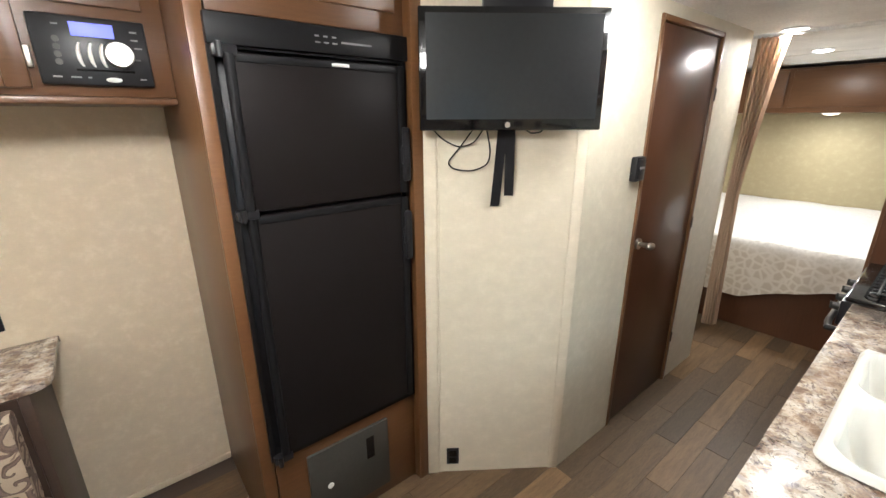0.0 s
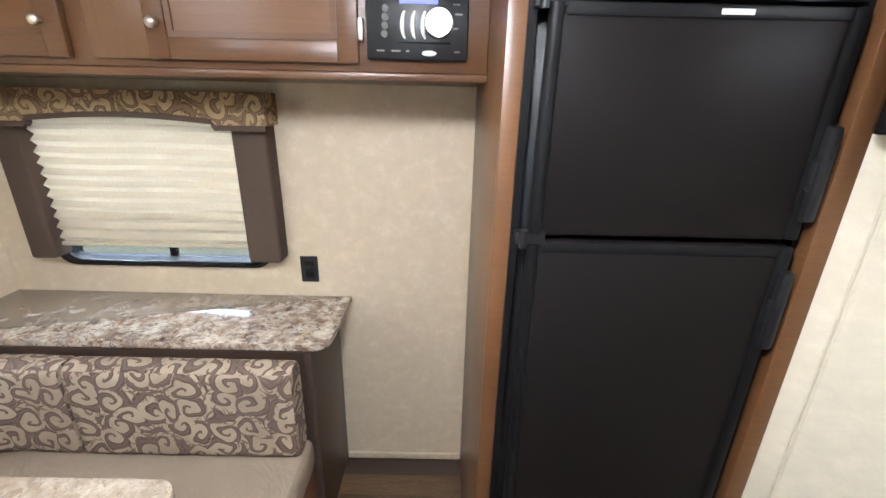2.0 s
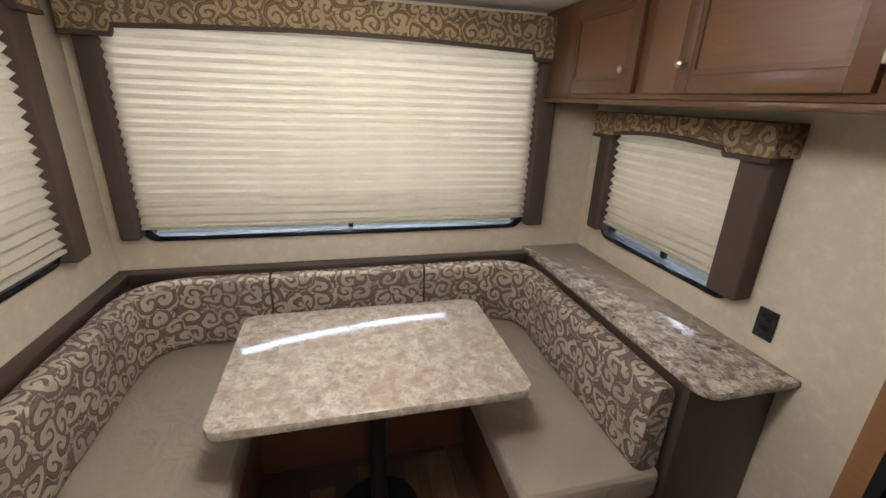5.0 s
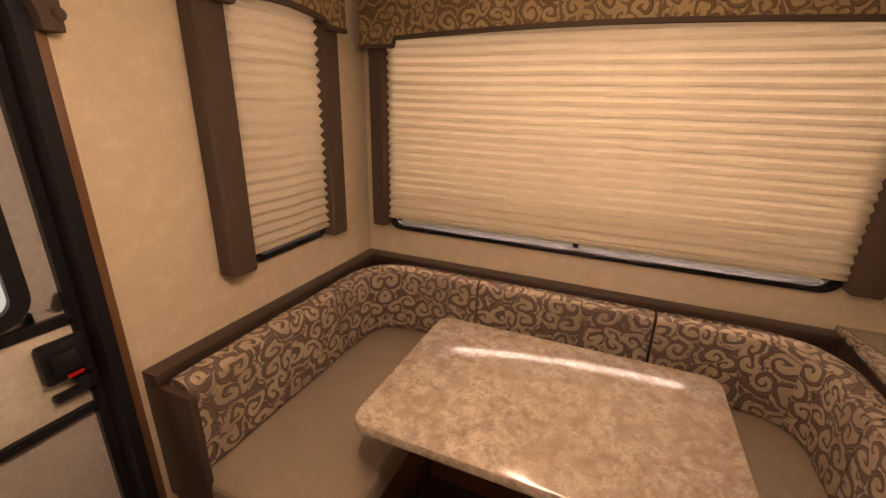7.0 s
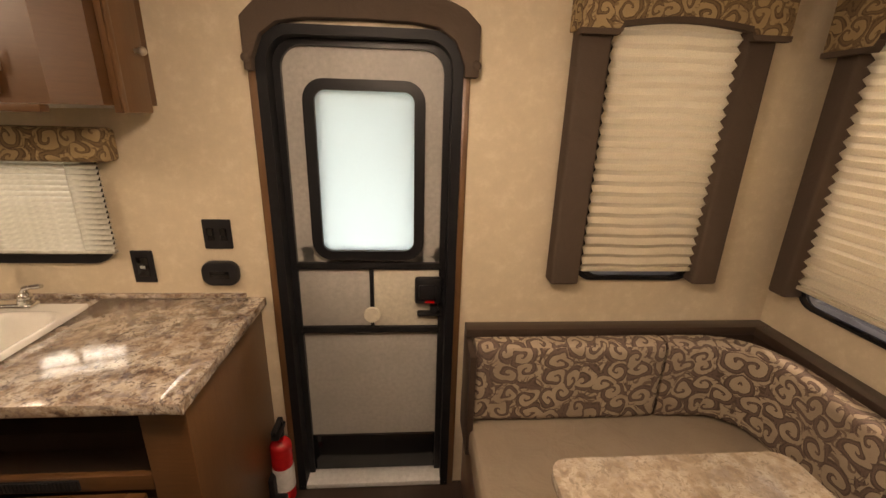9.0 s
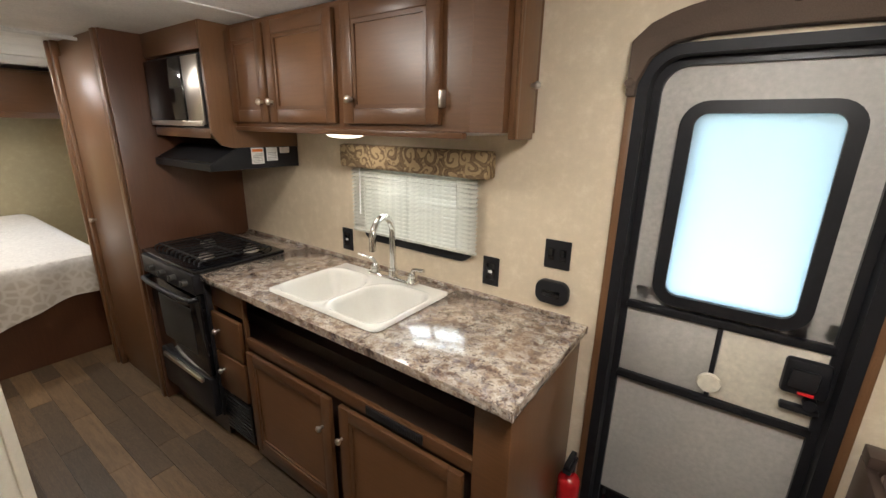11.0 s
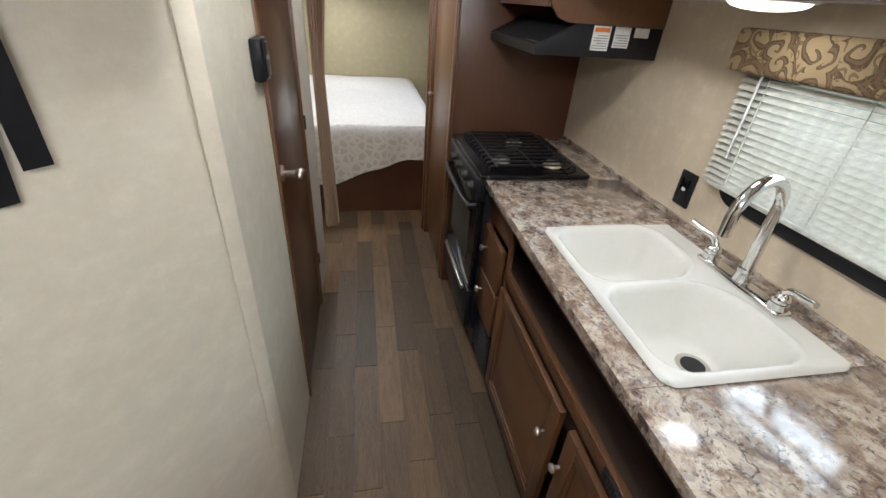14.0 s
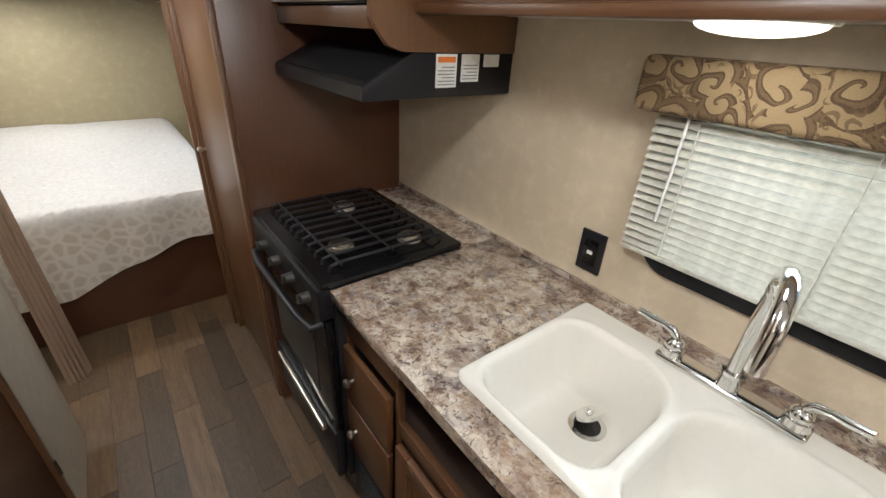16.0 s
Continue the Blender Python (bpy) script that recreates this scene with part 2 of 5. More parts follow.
MAHOGANY = wood("dark_mahogany_door", (0.062, 0.025, 0.014), (0.105, 0.045, 0.024), 0.28, (14, 1))
MAHOGANY_SIDE = wood("mahogany_panel", (0.085, 0.034, 0.017), (0.14, 0.06, 0.03), 0.3, (14, 1))
DARKWOOD = wood("dark_brown_trim", (0.042, 0.026, 0.019), (0.068, 0.044, 0.033), 0.4)
COUNTER = stone_laminate("speckled_stone_laminate", 0.16, 0.62)
# last value: how much painted window reflection veils the speckle
TABLETOP = stone_laminate("speckled_table_laminate", 0.14, 0.7, 0.5)
PAISLEY = paisley("brown_swirl_upholstery", (0.068, 0.042, 0.034), (0.47, 0.38, 0.28), (0.135, 0.088, 0.072))
PAISLEY_V = paisley("swirl_valance_fabric", (0.085, 0.048, 0.024), (0.43, 0.315, 0.17), (0.17, 0.11, 0.055), 15.0)
TAUPE = cloth("taupe_seat_cloth", (0.32, 0.255, 0.19), crease=4.0)
BROWNCLOTH = cloth("brown_wrapped_cloth", (0.10, 0.072, 0.055))
SHADE = cloth("pleated_shade_cloth", (0.64, 0.57, 0.45), 0.9, 300.0, 0.082)
SLAT = cloth("cream_blind_slat", (0.62, 0.61, 0.53), 0.4, 50.0, 0.03)
CURTAIN = cloth("peach_curtain_cloth", (0.50, 0.36, 0.25), 0.9, 300.0, 0.2)
BEDCLOTH = cloth("white_bedspread_cloth", (0.70, 0.67, 0.62))
BEDSPREAD, bn, bl, bp = material("white_woven_bedspread", (0.66, 0.63, 0.58), 0.9)
_v = coords(bn, bl, space="Object")
_a = bn.new("ShaderNodeTexVoronoi")
_a.inputs["Scale"].default_value = 19.0
_a.feature = "DISTANCE_TO_EDGE"
bl.new(_v, _a.inputs["Vector"])
_b = noise_tex(bn, bl, _v, 60.0, 4)
_sep = bn.new("ShaderNodeSeparateXYZ")
bl.new(_v, _sep.inputs[0])
_foot = ramp(bn, bl, _sep.outputs[2], [(0.60, (1, 1, 1)), (0.69, (0, 0, 0))])
_pat = ramp(bn, bl, _a.outputs["Distance"], [(0.06, (0.62, 0.57, 0.50)), (0.22, (0.50, 0.44, 0.36))])
_w = ramp(bn, bl, _b, [(0.3, (0.58, 0.56, 0.53)), (0.7, (0.72, 0.70, 0.66))])
bl.new(mix(bn, bl, _foot, _w, _pat), bp.inputs["Base Color"])
bump(bn, bl, bp, _b, 0.4, 0.003)
BLACK = plain("black_plastic", (0.014, 0.014, 0.016), 0.35)
BLACKSAT = plain("black_trim", (0.010, 0.010, 0.012), 0.5)
GLOSS = plain("gloss_black_plastic", (0.006, 0.006, 0.007), 0.08, relief=0.0)
ENAMEL = plain("black_enamel", (0.007, 0.007, 0.008), 0.12, relief=0.0)
IRON = plain("cast_iron", (0.012, 0.012, 0.013), 0.45, grain=300)
FRIDGE = plain("dark_fridge_panel", (0.011, 0.009, 0.009), 0.45, grain=400, relief=0.15)
FRIDGETRIM = plain("charcoal_fridge_trim", (0.008, 0.008, 0.009), 0.42)
BLACK.node_tree.nodes["Principled BSDF"].inputs["Specular IOR Level"].default_value = 0.3
BLACKSAT.node_tree.nodes["Principled BSDF"].inputs["Specular IOR Level"].default_value = 0.25
FRIDGE.node_tree.nodes["Principled BSDF"].inputs["Specular IOR Level"].default_value = 0.09
FRIDGETRIM.node_tree.nodes["Principled BSDF"].inputs["Specular IOR Level"].default_value = 0.16
GREYGRILLE = plain("grey_furnace_panel", (0.048, 0.046, 0.040), 0.5)
SCREEN = plain("tv_screen", (0.018, 0.020, 0.022), 0.28, relief=0.0)
CHROME, *_ = material("chrome", (0.75, 0.74, 0.72), 0.12, 1.0)
NICKEL, *_ = material("satin_nickel", (0.62, 0.58, 0.52), 0.28, 1.0)
SINKWHITE = plain("white_sink_acrylic", (0.78, 0.76, 0.70), 0.14, amount=0.02, relief=0.0)
DOORGREY = plain("grey_door_skin", (0.44, 0.42, 0.385), 0.45)
DOORWHITE = plain("cream_slide_panel", (0.66, 0.61, 0.50), 0.4)
RED = plain("red_paint", (0.55, 0.015, 0.02), 0.25)
PAPER = plain("white_label_paper", (0.78, 0.77, 0.74), 0.6, relief=0.0)
ORANGE = plain("orange_label_ink", (0.75, 0.20, 0.03), 0.6, relief=0.0)
INK = plain("grey_label_ink", (0.25, 0.25, 0.26), 0.6, relief=0.0)
WHITEPL = plain("white_plastic", (0.75, 0.75, 0.73), 0.3)
DISPLAY = lamp_glow("blue_display", (0.18, 0.20, 1.0), 1.2)
DISPLAY.node_tree.nodes["Principled BSDF"].inputs["Base Color"].default_value = (0.04, 0.04, 0.10, 1)
GLOW = lamp_glow("warm_lamp_lens", (1.0, 0.86, 0.66), 2.5)
COOLGLOW = lamp_glow("lamp_lens", (1.0, 0.95, 0.86), 9.0)
GLASS = glass("window_glass")
FLYSCREEN, fn_, fl_, fp_ = material("grey_insect_screen", (0.012, 0.012, 0.012), 0.7)
_t, _x = fn_.new("ShaderNodeBsdfTransparent"), fn_.new("ShaderNodeMixShader")
_x.inputs[0].default_value = 0.76
fl_.new(fp_.outputs[0], _x.inputs[1])
fl_.new(_t.outputs[0], _x.inputs[2])
fl_.new(_x.outputs[0], fn_["Material Output"].inputs[0])
FROST = glass("frosted_door_glass", frosted=True)
GROUND = plain("dry_ground", (0.22, 0.21, 0.14), 0.9, grain=8)
LEAF = plain("leaf_green", (0.06, 0.11, 0.03), 0.7)
PLANK = plank_material()

# ---- building helpers ----
class Mesh:
    """Collects shapes into one mesh."""

    def __init__(self):
        self.bm = bmesh.new()

    def box(self, x0, x1, y0, y1, z0, z1, bevel=0.0, seg=2):
        t = bmesh.new()
        bmesh.ops.create_cube(t, size=1)
        for v in t.verts:
            v.co = Vector(((x0 + x1) / 2 + v.co.x * (x1 - x0), (y0 + y1) / 2 + v.co.y * (y1 - y0), (z0 + z1) / 2 + v.co.z * (z1 - z0)))
        if bevel:
            bmesh.ops.bevel(t, geom=t.edges[:], offset=bevel, segments=seg, profile=0.5, affect="EDGES")
        return self._take(t)

    def _take(self, t, m=None):
        if m is not None:
            bmesh.ops.transform(t, matrix=m, verts=t.verts)
        me = bpy.data.meshes.new("t")
        t.to_mesh(me)
        t.free()
        self.bm.from_mesh(me)
        bpy.data.meshes.remove(me)
        return self

    def cyl(self, p, q, r0, r1=None, seg=24):
        t = bmesh.new()
        p, q = Vector(p), Vector(q)
        d = q - p
        bmesh.ops.create_cone(t, cap_ends=True, segments=seg, radius1=r0, radius2=r0 if r1 is None else r1, depth=d.length)
        m = Matrix.Translation((p + q) / 2) @ d.to_track_quat("Z", "Y").to_matrix().to_4x4()
        return self._take(t, m)

    def ball(self, c, r, sx=1, sy=1, sz=1):
        t = bmesh.new()
        bmesh.ops.create_uvsphere(t, u_segments=20, v_segments=12, radius=r)
        return self._take(t, Matrix.Translation(c) @ Matrix.Diagonal((sx, sy, sz, 1)))

    def prism(self, pts, y0, y1, bevel=0.0):
        """A flat outline in x and z, thick from y0 to y1."""
        t = bmesh.new()
        a = [t.verts.new((x, y0, z)) for x, z in pts]
        f = t.faces.new(a)
        g = bmesh.ops.extrude_face_region(t, geom=[f])
        for v in g["geom"]:
            if isinstance(v, bmesh.types.BMVert):
                v.co.y = y1
        bmesh.ops.recalc_face_normals(t, faces=t.faces)
        if bevel:
            bmesh.ops.bevel(t, geom=t.edges[:], offset=bevel, segments=2, profile=0.5, affect="EDGES")
        return self._take(t)

    def ring(self, outer, inner, y0, y1):
        """A frame between two outlines with as many corners, in x and z."""
        t = bmesh.new()
        n = len(outer)
        rows = [[t.verts.new((x, y, z)) for x, z in pts] for pts, y in ((outer, y0), (inner, y0), (inner, y1), (outer, y1))]
        for i in range(n):
            j = (i + 1) % n
            for a, b in ((0, 1), (1, 2), (2, 3), (3, 0)):
                t.faces.new((rows[a][i], rows[a][j], rows[b][j], rows[b][i]))
        bmesh.ops.recalc_face_normals(t, faces=t.faces)
        return self._take(t)

    def tube(self, pts, r, seg=12, flat=1.0, closed=False):
        t = bmesh.new()
        pts = [Vector(p) for p in pts]
        rows = []
        up = Vector((0.13, 0.21, 0.97)).normalized()
        for i, p in enumerate(pts):
            d = (pts[min(i + 1, len(pts) - 1)] - pts[max(i - 1, 0)]).normalized()
            s = d.cross(up).normalized()
            u = s.cross(d)
            rr = r[i] if isinstance(r, (list, tuple)) else r
            rows.append([t.verts.new(p + (s * math.cos(k * math.tau / seg) + u * math.sin(k * math.tau / seg) * flat) * rr) for k in range(seg)])
        for a, b in zip(rows, rows[1:]):
            for k in range(seg):
                t.faces.new((a[k], a[(k + 1) % seg], b[(k + 1) % seg], b[k]))
        t.faces.new(rows[0][::-1])
        t.faces.new(rows[-1])
        bmesh.ops.recalc_face_normals(t, faces=t.faces)
        return self._take(t)

    def grid(self, fn, nu, nv):
        t = bmesh.new()
        vs = [[t.verts.new(fn(i / nu, j / nv)) for j in range(nv + 1)] for i in range(nu + 1)]
        for i in range(nu):
            for j in range(nv):
                t.faces.new((vs[i][j], vs[i + 1][j], vs[i + 1][j + 1], vs[i][j + 1]))
        return self._take(t)

    def obj(self, name, mat, parent=None, m=None, smooth=True, label=""):
        bm = self.bm
        if m is not None:
            bmesh.ops.transform(bm, matrix=m, verts=bm.verts)
        bm.normal_update()
        uv = bm.loops.layers.uv.new("uv")
        for f in bm.faces:
            n = f.normal
            ax, ay, az = abs(n.x), abs(n.y), abs(n.z)
            for lp in f.loops:
                c = lp.vert.co
                if az >= ax and az >= ay:
                    lp[uv].uv = (c.x, c.y)
                elif ax > ay:
                    lp[uv].uv = (c.y, c.z)
                else:
                    lp[uv].uv = (c.x, c.z)
            f.smooth = smooth
        me = bpy.data.meshes.new(name)
        bm.to_mesh(me)
        bm.free()
        me.materials.append(mat)
        if smooth:
            me.set_sharp_from_angle(angle=radians(38))
        ob = new(name, me)
        if parent is not None:
            ob.parent = parent
            ob.matrix_parent_inverse = parent.matrix_basis.inverted()
        if label:
            ob["label"] = label
        return ob


def root(name, at, label, category, group="", kind=""):
    e = new(name)
    e.empty_display_size = 0.05
    e.matrix_basis = Matrix.Translation(at)
    return tagged(e, label, category, group, kind)


def rounded(x0, x1, z0, z1, r, seg=6):
    pts = []
    for cx, cz, a in ((x1 - r, z1 - r, 0), (x0 + r, z1 - r, 90), (x0 + r, z0 + r, 180), (x1 - r, z0 + r, 270)):
        for k in range(seg + 1):
            w = radians(a + 90 * k / seg)
            pts.append((cx + r * math.cos(w), cz + r * math.sin(w)))
    return pts


def face(x, y, turn):
    """Local x to the right, z up, -y out of the wall."""
    return pose(x, y, 0, 0, 0, turn)


NORTH, SOUTH, REAR, END = 0, 180, 90, -90


def wall(name, mat, u0, u1, holes, m, thick=0.06, z1=CEIL + 0.05, label="", z0=-0.02):
    b = Mesh()
    us = sorted({u0, u1, *[h[0] for h in holes], *[h[1] for h in holes]})
    zs = sorted({z0, z1, *[h[2] for h in holes], *[h[3] for h in holes]})
    for ua, ub in zip(us, us[1:]):
        for za, zb in zip(zs, zs[1:]):
            if not any(h[0] <= ua and ub <= h[1] and h[2] <= za and zb <= h[3] for h in holes):
                b.box(ua, ub, 0, thick, za, zb)
    bmesh.ops.remove_doubles(b.bm, verts=b.bm.verts, dist=0.0001)
    return tagged(b.obj(name, mat, m=m, smooth=False), label, "wall", kind="structure")


# ---- structure ----
M_N, M_S, M_R = face(0, WALL_N, NORTH), face(0, WALL_S, SOUTH), face(WALL_R, 0, REAR)
wall("wall_north", WALL, -0.06, BACK, [(0.24, 0.98, 0.946, 1.50)], M_N, label="cream wallboard side wall with a small window")
wall("wall_south", WALL, -BACK, 0.06, [(-0.78, -0.38, 0.99, 1.88), (-1.90, -1.262, 0.02, 1.80), (-3.03, -2.47, 1.075, 1.43), (-6.35, -5.35, 1.0, 1.48)], M_S,
     label="cream wallboard side wall with the entry door and three windows")
wall("wall_rear", WALL, 0.0, WALL_N, [(0.16, 1.94, 0.946, 1.88)], M_R, label="cream wallboard end wall with a wide window")
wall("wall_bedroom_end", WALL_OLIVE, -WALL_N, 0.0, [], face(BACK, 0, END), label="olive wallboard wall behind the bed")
TVW = pose(2.42, 1.668, 0, 0, 0, -36.3)
wall("wall_tv", WALL_WINDOW_LIT, 0.0, 0.598, [], TVW, 0.03, label="cream wallboard angled wall under the television")
wall("wall_bath", WALL_GREY, 2.90, 4.38, [(3.34, 3.968, -0.01, 1.915)], face(0, 1.315, NORTH), 0.05, label="pale wallboard bathroom wall with a brown door")
wall("wall_bath_end", WALL_GREY, -2.345, -1.32, [], face(4.33, 0, END), 0.05, label="pale wallboard bathroom end wall")
tagged(Mesh().box(-0.06, BACK + 0.06, -0.06, WALL_N + 0.06, CEIL, CEIL + 0.06).obj("ceiling", CEILING, smooth=False), "white panelled caravan ceiling", "ceiling", kind="structure")
b = Mesh()
for x in (0.9, 2.1, 3.3, 4.5, 5.7):
    b.box(x, x + 0.035, 0, WALL_N, CEIL - 0.006, CEIL - 0.0005, 0.002)
tagged(b.obj("ceiling_trim", CEILING), "thin white ceiling joint strips", "trim", kind="structure")
floor = tagged(Mesh().box(-0.06, BACK + 0.06, -0.12, WALL_N + 0.06, -0.08, -0.004).obj("floor", DARKWOOD, smooth=False), "brown wood-look vinyl plank floor", "floor", kind="structure")
tagged(Mesh().box(-400, 400, -400, 400, -0.75, -0.65).obj("ground", GROUND, smooth=False), "dry grassy ground outside", "ground", kind="structure")
b = Mesh()
b.box(1.245, 1.748, WALL_N - 0.012, WALL_N, 0.0, 0.03, 0.003)
tagged(b.obj("baseboard", WALL), "thin cream strip along the floor", "baseboard", kind="structure")
b = Mesh()
b.box(0.0, 0.05, -0.008, 0.0, 0, CEIL, 0.002).box(0.055, 0.062, -0.005, 0.0, 0, CEIL, 0.002).box(0.555, 0.594, -0.006, 0.0, 0, CEIL, 0.003)
b.obj("trim_tv_wall", WALL_WINDOW_LIT, m=TVW)["kind"] = "structure"
tagged(bpy.data.objects["trim_tv_wall"], "cream vertical joint strip", "trim")


# ---- windows ----
def window_unit(name, m, u0, u1, z0, z1, label, screen=True, low=0.018):
    w = root(name, m @ Vector(((u0 + u1) / 2, 0, z0)), label, "window", kind="structure")
    o, i = rounded(u0 - 0.035, u1 + 0.035, z0 - low, z1 + 0.035, 0.07), rounded(u0 + 0.008, u1 - 0.008, z0 + 0.005, z1 - 0.008, 0.05)
    Mesh().ring(o, i, -0.014, -0.001).obj("frame", BLACKSAT, w, m)
    o2, i2 = rounded(u0 - 0.012, u1 + 0.012, z0 - 0.007, z1 + 0.012, 0.055), rounded(u0 + 0.004, u1 - 0.004, z0 + 0.004, z1 - 0.004, 0.05)
    Mesh().ring(o2, i2, -0.019, -0.0145).obj("bead", GLOSS, w, m)
    Mesh().ring(rounded(u0 + 0.0006, u1 - 0.0006, z0 + 0.0006, z1 - 0.0006, 0.012), rounded(u0 + 0.005, u1 - 0.005, z0 + 0.005, z1 - 0.005, 0.012), -0.0005, 0.0585).obj("liner", BLACKSAT, w, m)
    g = Mesh().box(u0 + 0.003, u1 - 0.003, 0.040, 0.044, z0 + 0.003, z1 - 0.003).obj("pane", GLASS, w, m)
    g.visible_shadow = False
    Mesh().box((u0 + u1) / 2 - 0.012, (u0 + u1) / 2 + 0.012, 0.034, 0.055, z0, z0 + 0.199, 0.003).obj("mullion", BLACKSAT, w, m)
    Mesh().box(u0, u1, 0.034, 0.055, z0 + 0.20, z0 + 0.222, 0.003).obj("crossbar", BLACKSAT, w, m)
    if screen:
        Mesh().box(u0, u1, 0.0285, 0.0295, z0, z0 + 0.20).obj("insect_screen", FLYSCREEN, w, m)
    return w


def pleated_shade(m, u0, u1, z0, z1, label):
    s = root("pleated_shade", m @ Vector(((u0 + u1) / 2, -0.03, z0)), label, "window shade", "pleated shades")
    n = max(6, round((z1 - z0) / 0.038))

    def fn(a, c):
        k = c * 2 * n
        f = abs(k % 2 - 1)
        return Vector((u0 + a * (u1 - u0), -0.044 + 0.022 * f + 0.0008 * math.sin(a * 23 + k), z0 + (z1 - z0) * c + 0.0018 * math.sin(a * 9 + c * 4)))
    Mesh().grid(fn, 24, 2 * n).obj("pleats", SHADE, s, m, smooth=False)
    Mesh().box(u0, u1, -0.042, -0.022, z0 - 0.012, z0 + 0.002, 0.003).obj("bottom_rail", SHADE, s, m)
    return s


def lambrequin(m, u0, u1, leg_l, leg_r, z0, z1, leg_z, deep, drop, label):
    """Padded fabric valance with an arched lower edge over two wrapped side legs."""
    v = root("window_valance", m @ Vector(((u0 + u1) / 2, 0, leg_z)), label, "valance", "window valances")
    tab = min(0.16, (u1 - u0) * 0.18)
    pts = [(u0, z1), (u1, z1), (u1, z0), (u1 - tab, z0)]
    arc = [(u1 - tab - 0.01, z0 + drop * 0.35)]
    for k in range(9):
        f = k / 8
        arc.append((u1 - tab - 0.01 + (u0 - u1 + 2 * tab + 0.02) * f, z0 + drop * (0.55 + 0.45 * math.sin(math.pi * f))))
    arc.append((u0 + tab + 0.01, z0 + drop * 0.35))
    pts += arc + [(u0 + tab, z0), (u0, z0)]
    Mesh().prism(pts, -deep, -deep + 0.02, 0.004).obj("face", PAISLEY_V, v, m)
    low = [(x, z) for x, z in [(u1, z0), (u1 - tab, z0)] + arc + [(u0 + tab, z0), (u0, z0)]]
    welt = low + [(x, z - 0.016) for x, z in reversed(low)]
    Mesh().prism(welt, -deep - 0.004, -deep + 0.022).obj("welt", BROWNCLOTH, v, m)
    Mesh().box(u0, u0 + 0.02, -deep + 0.0205, 0, z0, z1, 0.003).box(u1 - 0.02, u1, -deep + 0.0205, 0, z0, z1, 0.003).box(u0 + 0.02, u1 - 0.02, -deep + 0.0205, 0, z1 - 0.015, z1, 0.003).obj("returns", PAISLEY_V, v, m)
    for a, c in (leg_l, leg_r):
        Mesh().box(a, c, -deep + 0.03, 0, leg_z, z0 + 0.02, 0.012, 3).obj("side_leg", BROWNCLOTH, v, m)
    return v


window_unit("window_1", M_R, 0.16, 1.94, 0.946, 1.88, "wide black-framed rear window")
pleated_shade(M_R, 0.14, 1.965, 1.004, 1.86, "cream pleated shade drawn over the wide window")
lambrequin(M_R, 0.05, 2.075, (0.07, 0.145), (1.965, 2.06), 1.775, 1.95, 0.955, 0.11, 0.055, "brown swirl fabric valance with dark side legs")
window_unit("window_2", M_N, 0.24, 0.98, 0.946, 1.50, "small black-framed side window")
pleated_shade(M_N, 0.225, 0.965, 1.026, 1.52, "cream pleated shade drawn over the small window")
lambrequin(M_N, 0.165, 1.085, (0.175, 0.265), (0.955, 1.072), 1.452, 1.552, 0.975, 0.11, 0.035, "brown swirl fabric valance with dark side legs")
window_unit("window_3", M_S, -0.78, -0.38, 0.99, 1.88, "tall narrow black-framed side window")
pleated_shade(M_S, -0.80, -0.37, 1.03, 1.90, "cream pleated shade drawn over the tall window")
lambrequin(M_S, -0.93, -0.27, (-0.92, -0.815), (-0.38, -0.285), 1.81, 1.955, 0.975, 0.10, 0.04, "brown swirl fabric valance with dark side legs")
window_unit("window_4", M_S, -3.03, -2.47, 1.075, 1.43, "small black-framed kitchen window", False, 0.040)

window_unit("window_5", M_S, -6.35, -5.35, 1.0, 1.48, "black-framed bedroom side window", False)

# light of the open sky in the windows
area_light("sky_rear", (-0.9, 1.05, 2.15), (0, 1.05, 1.2), 2.4, 2.0, WIN_REAR, DAY)
area_light("sky_north", (0.45, WALL_N + 0.8, 1.85), (0.60, WALL_N, 1.15), 1.8, 1.2, WIN_NORTH, DAY)
area_light("sky_south", (0.58, -0.45, 1.75), (0.58, 0, 1.43), 0.6, 1.2, WIN_SOUTH, DAY)
area_light("sky_kitchen", (2.85, -0.7, 1.85), (2.75, 0, 1.25), 1.8, 1.2, WIN_KITCHEN, (0.95, 1.0, 0.95))
area_light("sky_door", (1.58, -0.35, 1.10), (1.58, 2, 1.10), 0.45, 0.35, WIN_DOOR, (0.9, 0.96, 1.0))

area_light("sky_bedroom", (5.85, -0.30, 1.30), (5.85, 2, 0.9), 1.1, 0.55, WIN_BED, DAY)

# kitchen mini blind of single slats
mini = root("mini_blind", (2.755, 0.03, 1.08), "cream slatted mini blind lowered over the kitchen window", "blind")
Mesh().box(2.41, 3.10, 0.022, 0.05, 1.435, 1.465, 0.003).obj("head_rail", SLAT, mini)
Mesh().box(2.41, 3.10, 0.026, 0.046, 1.080, 1.092, 0.003).obj("bottom_rail", SLAT, mini)


def slat_mesh():
    t = Mesh()
    t.grid(lambda a, c: Vector(((a - 0.5) * 0.69, (c - 0.5) * 0.025, 0.003 * (1 - (2 * c - 1) ** 2))), 1, 4)
    ob = t.obj("slat", SLAT, mini)
    ob.data.transform(pose(0, 0, 0, -33, 0, 0))
    return ob


